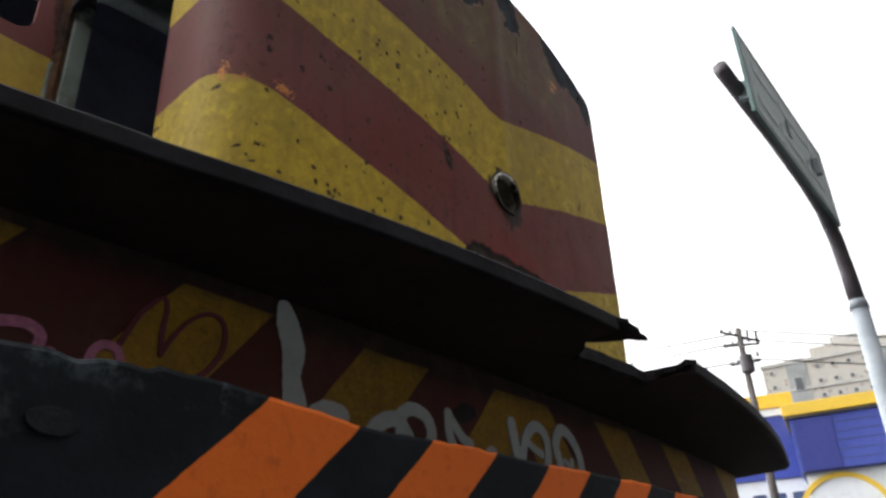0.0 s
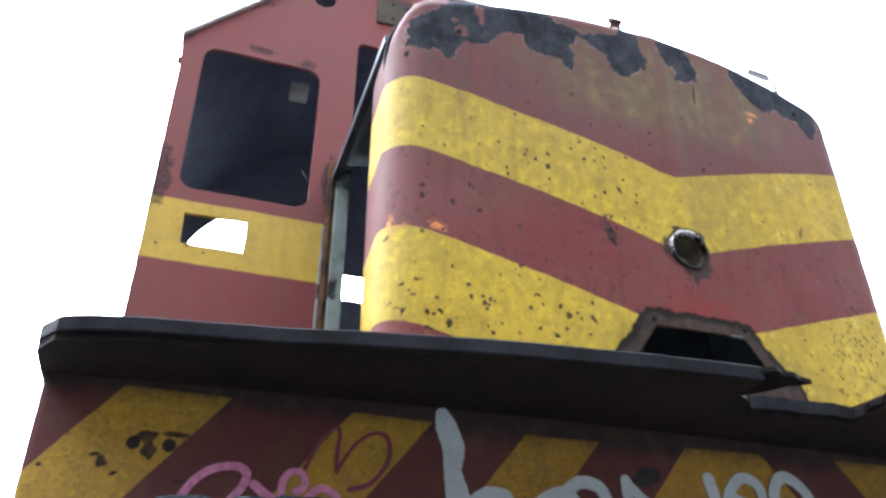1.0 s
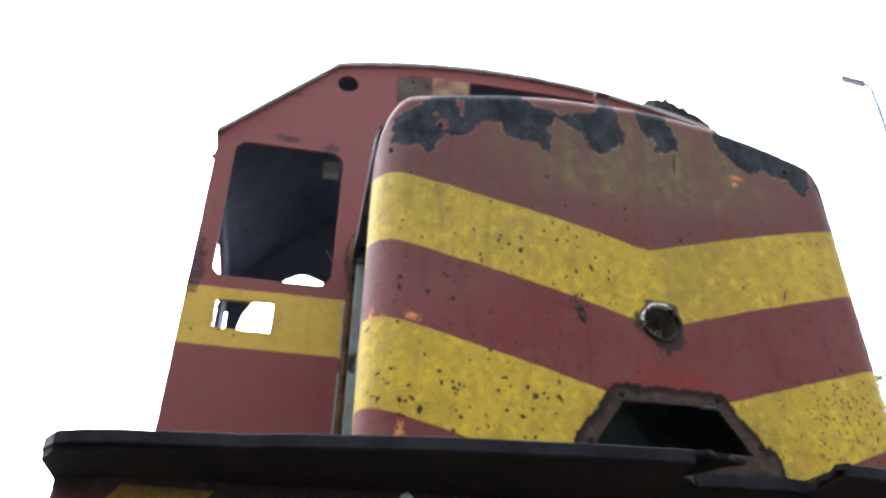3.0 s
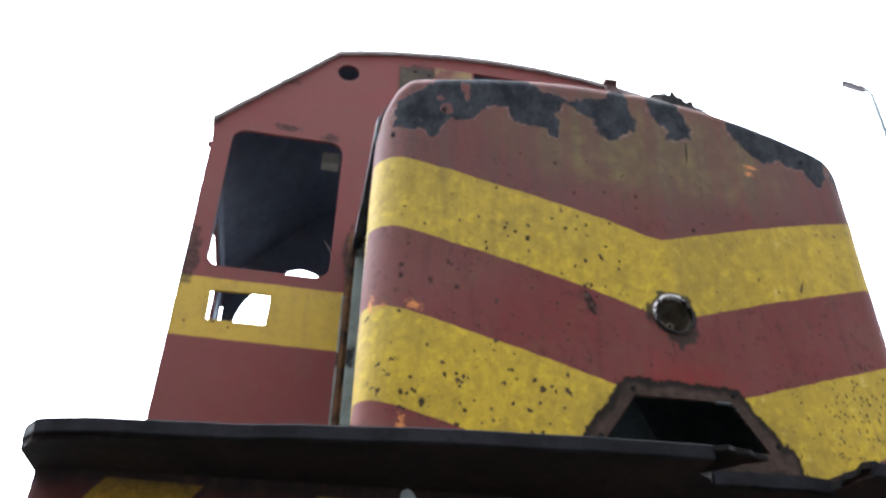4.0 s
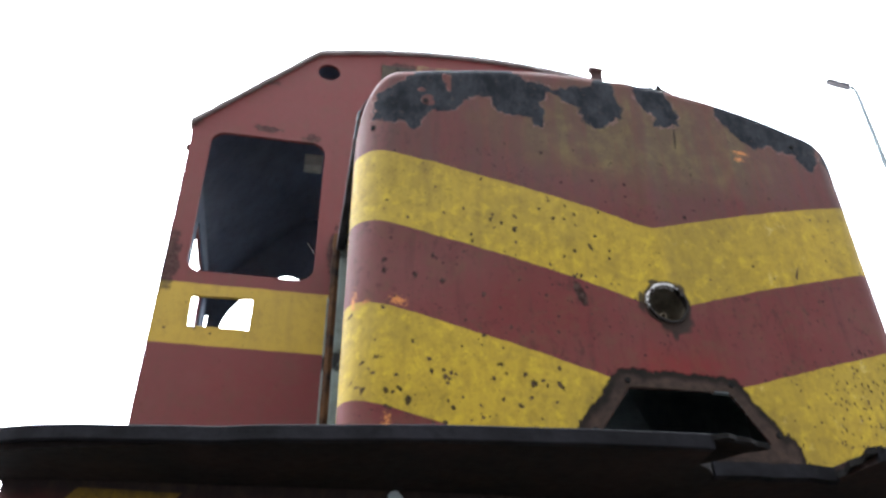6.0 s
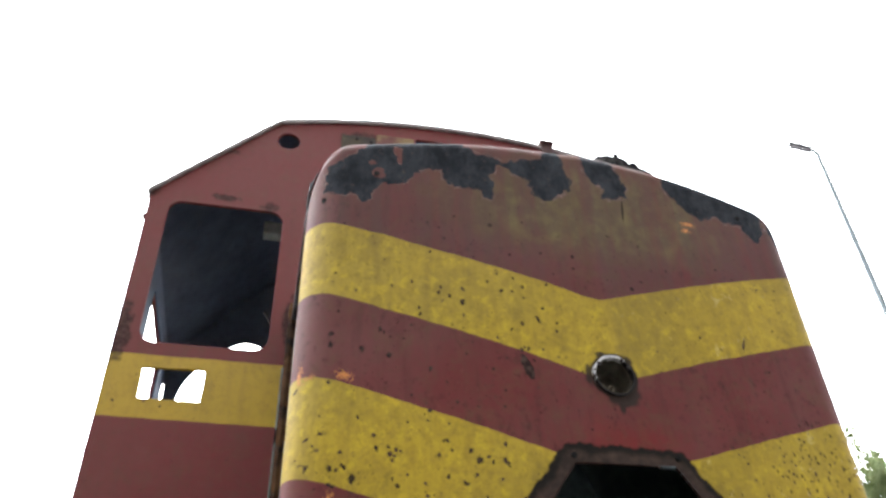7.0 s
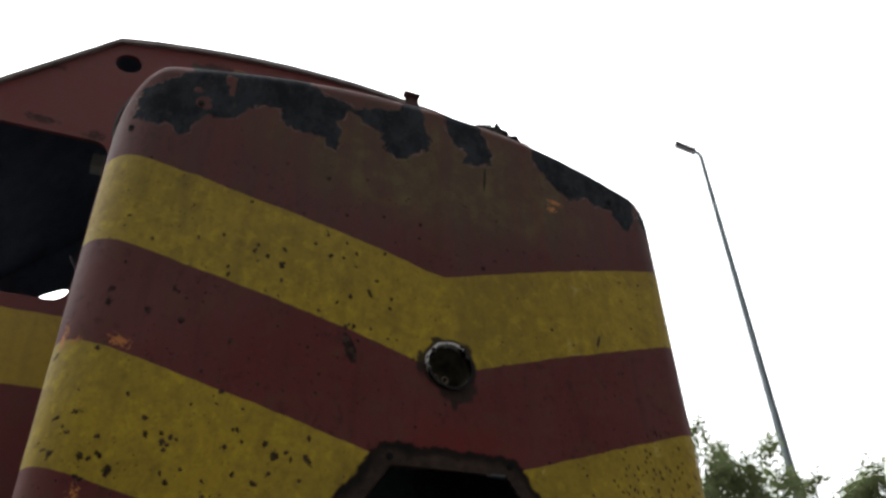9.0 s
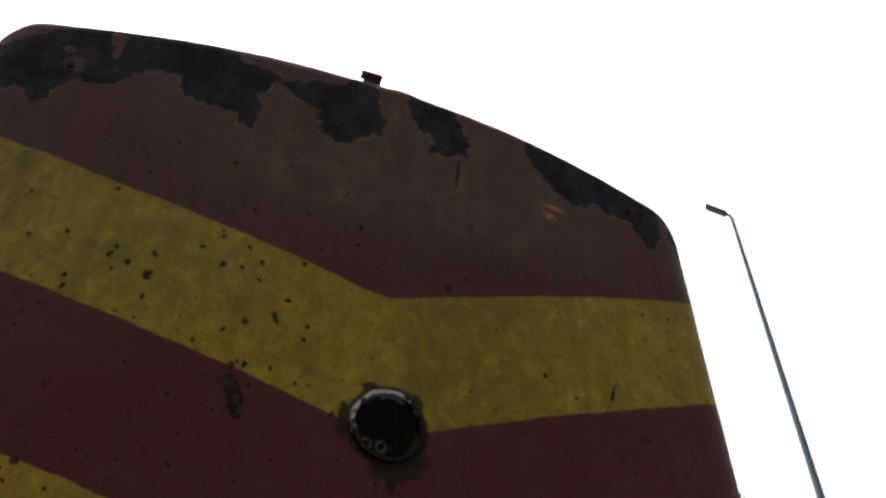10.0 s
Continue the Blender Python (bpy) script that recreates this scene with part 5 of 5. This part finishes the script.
part("eave_line", placed(boxed(-0.2, 16.2, -0.44, 12, 8.25, 8.33), so, saz), POLE_WOOD, shop)
part("arch_trim", placed(slab(circle(0.9, 5.2, 1.35, 40), 0.05, [circle(0.9, 5.2, 1.2, 40)], "y", -0.06), so, saz), SHOP_YELLOW, shop)
# shadow on the fascia's left end, made as a thin darker blue panel
part("wall_shadow_panel", placed(boxed(0.0, 1.1, -0.38, -0.366, 6.62, 8.2), so, saz), dirty_metal("shaded_blue_paint", (0.018, 0.026, 0.17), (0.025, 0.035, 0.20), 0.5, 1, 0.1), shop)
annex = thing("shop_annex", "blue and white annex with dark unreadable lettering", "building")
ao = bearing(66.0, 30)
part("wall", placed(boxed(0, 4.0, 0, 8, 0, 6.9), ao, 70), SHOP_WHITE, annex)
part("fascia", placed(boxed(-0.05, 4.05, -0.1, 8, 6.9, 9.0, bevel=0.02), ao, 70), BLUE, annex)
part("eave", placed(boxed(-0.1, 4.1, -0.2, 8, 9.25, 9.75, bevel=0.03), ao, 70), SHOP_YELLOW, annex)
part("eave_line", placed(boxed(-0.1, 4.1, -0.15, 8, 9.0, 9.25), ao, 70), SHOP_WHITE, annex)
for k in range(3):
    part("lettering_bar", placed(boxed(2.2 + 0.62 * k, 2.62 + 0.62 * k, -0.03, 0.0, 5.75, 6.45, bevel=0.02), ao, 70), SIGN_INK, annex)

# ---- apartment block ----
APT = Net("mottled_beige_stone_cladding")
mott = APT.noise(1.6, 5)
APT_MAT = APT.done(APT.mix(APT.step(APT.cells(1.3), 0.28, 0.18), APT.mix(mott, (0.35, 0.325, 0.285), (0.44, 0.415, 0.375)), (0.27, 0.23, 0.185)), 0.85)
APT_GREY = dirty_metal("grey_stairwell_concrete", (0.22, 0.23, 0.225), (0.31, 0.32, 0.315), 0.8, 0.5, 0.1)
APT_BAND = dirty_metal("pale_concrete_band", (0.42, 0.41, 0.385), (0.35, 0.34, 0.32), 0.8, 0.6, 0.1)
GLASS_DARK = dirty_metal("dark_window_pane", (0.05, 0.055, 0.06), (0.09, 0.10, 0.11), 0.2, 1, 0.0)
apt = thing("apartment_building", "beige stone-clad apartment block with grey stairwells", "building")
ab, aaz = bearing(72.4, 90), 77.0
FH = 3.6
part("wall", placed(boxed(0, 20, 0, 14, 0, 29.6), ab, aaz), APT_MAT, apt, "mottled beige cladding")
part("raised_wall", placed(boxed(5.0, 20, 0.3, 13, 29.6, 30.9), ab, aaz), APT_MAT, apt)
part("roof_room", placed(boxed(7.2, 10.0, 2, 6, 30.9, 32.2), ab, aaz), APT_BAND, apt)
for cx in (2.4, 11.6, 17.6):
    part("stairwell", placed(boxed(cx, cx + 1.9, -0.12, 0.5, 0, 29.9), ab, aaz), APT_GREY, apt)
    for k in range(8):
        win = part("window", placed(boxed(cx + 0.5, cx + 1.4, -0.2, -0.1, 1.2 + FH * k, 2.7 + FH * k), ab, aaz), APT_BAND, apt)
        part("pane", placed(boxed(cx + 0.58, cx + 1.32, -0.22, -0.195, 1.28 + FH * k, 2.62 + FH * k), ab, aaz), GLASS_DARK, win)
for k in range(1, 8):
    part("floor_band", placed(boxed(-0.1, 20.1, -0.16, 0.3, FH * k - 0.35 + 1.6, FH * k - 0.05 + 1.6), ab, aaz), APT_BAND, apt)
for k in range(6):
    for q in range(13):
        wx = 0.7 + 1.5 * q
        if not any(cx - 0.6 < wx < cx + 2.1 for cx in (2.4, 11.6, 17.6)):
            win = part("window", placed(boxed(wx, wx + 0.62, -0.09, 0.02, 20.75 + 1.55 * k, 21.2 + 1.55 * k), ab, aaz), APT_BAND, apt)
            part("pane", placed(boxed(wx + 0.05, wx + 0.4, -0.11, -0.085, 20.8 + 1.55 * k, 21.15 + 1.55 * k), ab, aaz), GLASS_DARK, win)
part("parapet", placed(boxed(-0.15, 20.15, -0.2, 0.4, 29.4, 29.75), ab, aaz), APT_BAND, apt)

# ---- red brick building ----
BRICK = Net("red_brick_wall")
course = BRICK.step(BRICK.math("MODULO", BRICK.mul(BRICK.z, 4.0), 1.0), 0.88, 0.93)
BRICK_MAT = BRICK.done(BRICK.mix(BRICK.mul(course, 0.35), BRICK.mix(BRICK.noise(1.2, 5), (0.13, 0.036, 0.026), (0.18, 0.050, 0.036)), (0.27, 0.19, 0.16)), 0.85)
brick = thing("brick_building", "red brick apartment tower with cream balcony bands and dark windows", "building")
CREAM = dirty_metal("cream_balcony_plaster", (0.33, 0.28, 0.16), (0.26, 0.22, 0.135), 0.8, 0.7, 0.1)
bo, baz = bearing(55.1, 67.0), 59.0
part("wall", placed(boxed(2.6, 8.8, 0, 10, 0, 23.6), bo, baz), BRICK_MAT, brick)
part("roof", placed(boxed(2.5, 8.9, -0.12, 10.1, 23.6, 23.95), bo, baz), APT_GREY, brick, "grey roof slab")
part("tower", placed(boxed(4.3, 6.6, -0.6, 8, 0, 24.2), bo, baz), BRICK_MAT, brick, "brick tower bay")
part("side_bay", placed(boxed(6.62, 8.5, -0.3, 8, 0, 23.7), bo, baz), BRICK_MAT, brick)
crest = [(4.18, 24.2), (6.72, 24.2), (6.72, 24.62), (4.6, 24.62), (4.18, 24.3)]
part("tower_roof", placed(slab(crest, 8.8, (), "y", -0.75), bo, baz), dirty_metal("red_painted_roof_edge", (0.15, 0.020, 0.030), (0.115, 0.018, 0.025), 0.7, 1, 0.1), brick, "flat red tower top with a chamfered corner")
part("parapet", placed(boxed(6.76, 8.62, -0.45, 8.1, 23.72, 24.15, bevel=0.02), bo, baz), SHOP_WHITE, brick, "pale parapet")
part("wing", placed(boxed(8.92, 11.2, 0.6, 9, 0, 22.2), bo, baz), BRICK_MAT, brick, "lower brick wing")
part("wing_roof", placed(boxed(8.92, 11.35, 0.45, 9.1, 22.2, 22.6), bo, baz), APT_GREY, brick, "grey roof slab")
TOWER_GLASS = dirty_metal("grey_tower_glass", (0.055, 0.060, 0.066), (0.085, 0.09, 0.095), 0.4, 1, 0.0, 0.0, 0.2)
for k in range(6):
    z = 23.5 - 2.25 * k
    win = part("window", placed(boxed(4.45, 6.45, -0.68, -0.55, z - 0.30, z + 0.62), bo, baz), APT_GREY, brick)
    for q in range(2):
        part("pane", placed(boxed(4.50 + 0.97 * q, 5.43 + 0.97 * q, -0.70, -0.67, z - 0.25, z + 0.57), bo, baz), TOWER_GLASS, win)
    part("balcony_band", placed(boxed(4.4, 6.5, -0.95, -0.55, z - 0.85, z - 0.35, bevel=0.02), bo, baz), CREAM, brick, "cream balcony band")
    part("balcony_recess", placed(boxed(4.5, 6.4, -0.66, -0.58, z - 1.22, z - 0.87), bo, baz), GLASS_DARK, brick)
    part("balcony_band", placed(boxed(4.4, 6.5, -0.85, -0.55, z - 1.60, z - 1.24, bevel=0.02), bo, baz), CREAM, brick, "cream balcony band")
    win = part("window", placed(boxed(7.0, 8.1, -0.36, -0.25, z - 1.9, z - 0.9), bo, baz), CREAM, brick)
    part("pane", placed(boxed(7.1, 8.0, -0.38, -0.355, z - 1.8, z - 1.0), bo, baz), GLASS_DARK, win)

# ---- trees ----
BARK = dirty_metal("grey_brown_bark", (0.10, 0.075, 0.055), (0.17, 0.13, 0.10), 0.9, 6, 0.8)
LEAF = Net("small_green_leaf")
leaf_geo = LEAF.nodes.new("ShaderNodeNewGeometry")
LEAF_MAT = LEAF.done(LEAF.mix(leaf_geo.outputs["Random Per Island"], (0.052, 0.082, 0.032), (0.215, 0.235, 0.110)), 0.6, 0.0, 0.3)
leaf_glow = LEAF.nodes.new("ShaderNodeBsdfTranslucent")
leaf_glow.inputs["Color"].default_value = (0.20, 0.24, 0.11, 1)
leaf_mix = LEAF.nodes.new("ShaderNodeMixShader")
leaf_mix.inputs[0].default_value = 0.5
LEAF.links.new(LEAF.shader.outputs[0], leaf_mix.inputs[1])
LEAF.links.new(leaf_glow.outputs[0], leaf_mix.inputs[2])
LEAF.links.new(leaf_mix.outputs[0], LEAF.nodes["Material Output"].inputs["Surface"])


def tree(spot, height, spread, seed, leaves, label):
    rng = random.Random(seed)
    ob = thing("tree", label, "tree", "trees behind the locomotive")
    wood = bmesh.new()
    tips = []

    def limb(a, way, length, r, depth):
        pts, radii = [a], [r]
        for k in range(4):
            way = (way + Vector((rng.uniform(-0.2, 0.2), rng.uniform(-0.2, 0.2), rng.uniform(-0.05, 0.14)))).normalized()
            pts.append(pts[-1] + way * length / 4)
            radii.append(r * (1 - 0.16 * (k + 1)))
        tube(wood, pts, radii, 7 if depth < 2 else 5)
        if depth >= 3:
            tips.extend(pts[2:])
            return
        for k in range(4 if depth else 6):
            ang = rng.uniform(0, 2 * math.pi)
            out = Vector((math.cos(ang), math.sin(ang), rng.uniform(0.15, 0.9))).normalized()
            limb(pts[rng.choice((2, 3, 4))] if depth else pts[rng.choice((3, 4))], (out + way * 0.4).normalized(), spread * (0.52, 0.36, 0.24)[depth] * rng.uniform(0.7, 1.2), radii[-1] * 0.62, depth + 1)

    limb(Vector((spot.x, spot.y, 0)), Vector((0, 0, 1)), height * 0.48, height * 0.022, 0)
    rise = (height - 0.15) / max(t.z for t in tips)
    for v in wood.verts:
        v.co.z *= rise
    part("trunk", wood, BARK, ob)
    verts, faces = [], []
    for k in range(leaves):
        tip = rng.choice(tips)
        way = Vector((rng.gauss(0, 1), rng.gauss(0, 1), rng.gauss(0, 1))).normalized()
        c = Vector((tip.x, tip.y, tip.z * rise)) + way * 0.21 * rng.random() ** 0.6
        turn = Euler((rng.uniform(0, 6.3), rng.uniform(0, 6.3), rng.uniform(0, 6.3))).to_matrix()
        s = rng.uniform(0.022, 0.046)
        n = len(verts)
        for p in ((-1, 0, 0), (-0.2, 0.45, 0.12), (1, 0, 0), (-0.2, -0.45, 0.12)):
            verts.append(c + turn @ Vector(p) * s)
        faces.append((n, n + 1, n + 2, n + 3))
    crown = mesh_object("crown", verts, faces, LEAF_MAT, ob, "small dark green leaves")
    return ob


def grove(az, dist):
    return Vector((-0.76 + dist * math.sin(radians(az)), -1.64 + dist * math.cos(radians(az)), 0))


tree(grove(39.1, 16.5), 8.5, 3.0, 4, 42000, "leafy green tree with a dense uneven crown")
tree(grove(40.4, 15.2), 7.2, 2.6, 11, 30000, "leafy green tree with an airy crown")
tree(grove(46.6, 15.7), 6.55, 2.2, 17, 22000, "small green tree with a rounded crown")
tree(grove(49.9, 16.0), 6.90, 1.0, 23, 10000, "slender green tree with small leaves")

# ---- unseen dark walls, added to keep low sky light off the locomotive ----
BLOCKER_DARK = dirty_metal("dark_brick_wall", (0.036, 0.031, 0.028), (0.058, 0.050, 0.045), 0.95, 0.4)
south_blocker = part("wall_south", boxed(-40, 40, -13.5, -13.0, 0, 10.0), BLOCKER_DARK, None)
tagged(south_blocker, "added plain dark wall, out of view, blocking low sky light from the south", "wall", kind="structure")
# invented wall out of view, dims the locomotive's left-facing sides
west_blocker = part("wall_west", boxed(-10.0, -9.5, -13.0, 9.0, 0, 8.5), BLOCKER_DARK, None)
tagged(west_blocker, "added plain dark wall, out of view, blocking sky light from the west", "wall", kind="structure")
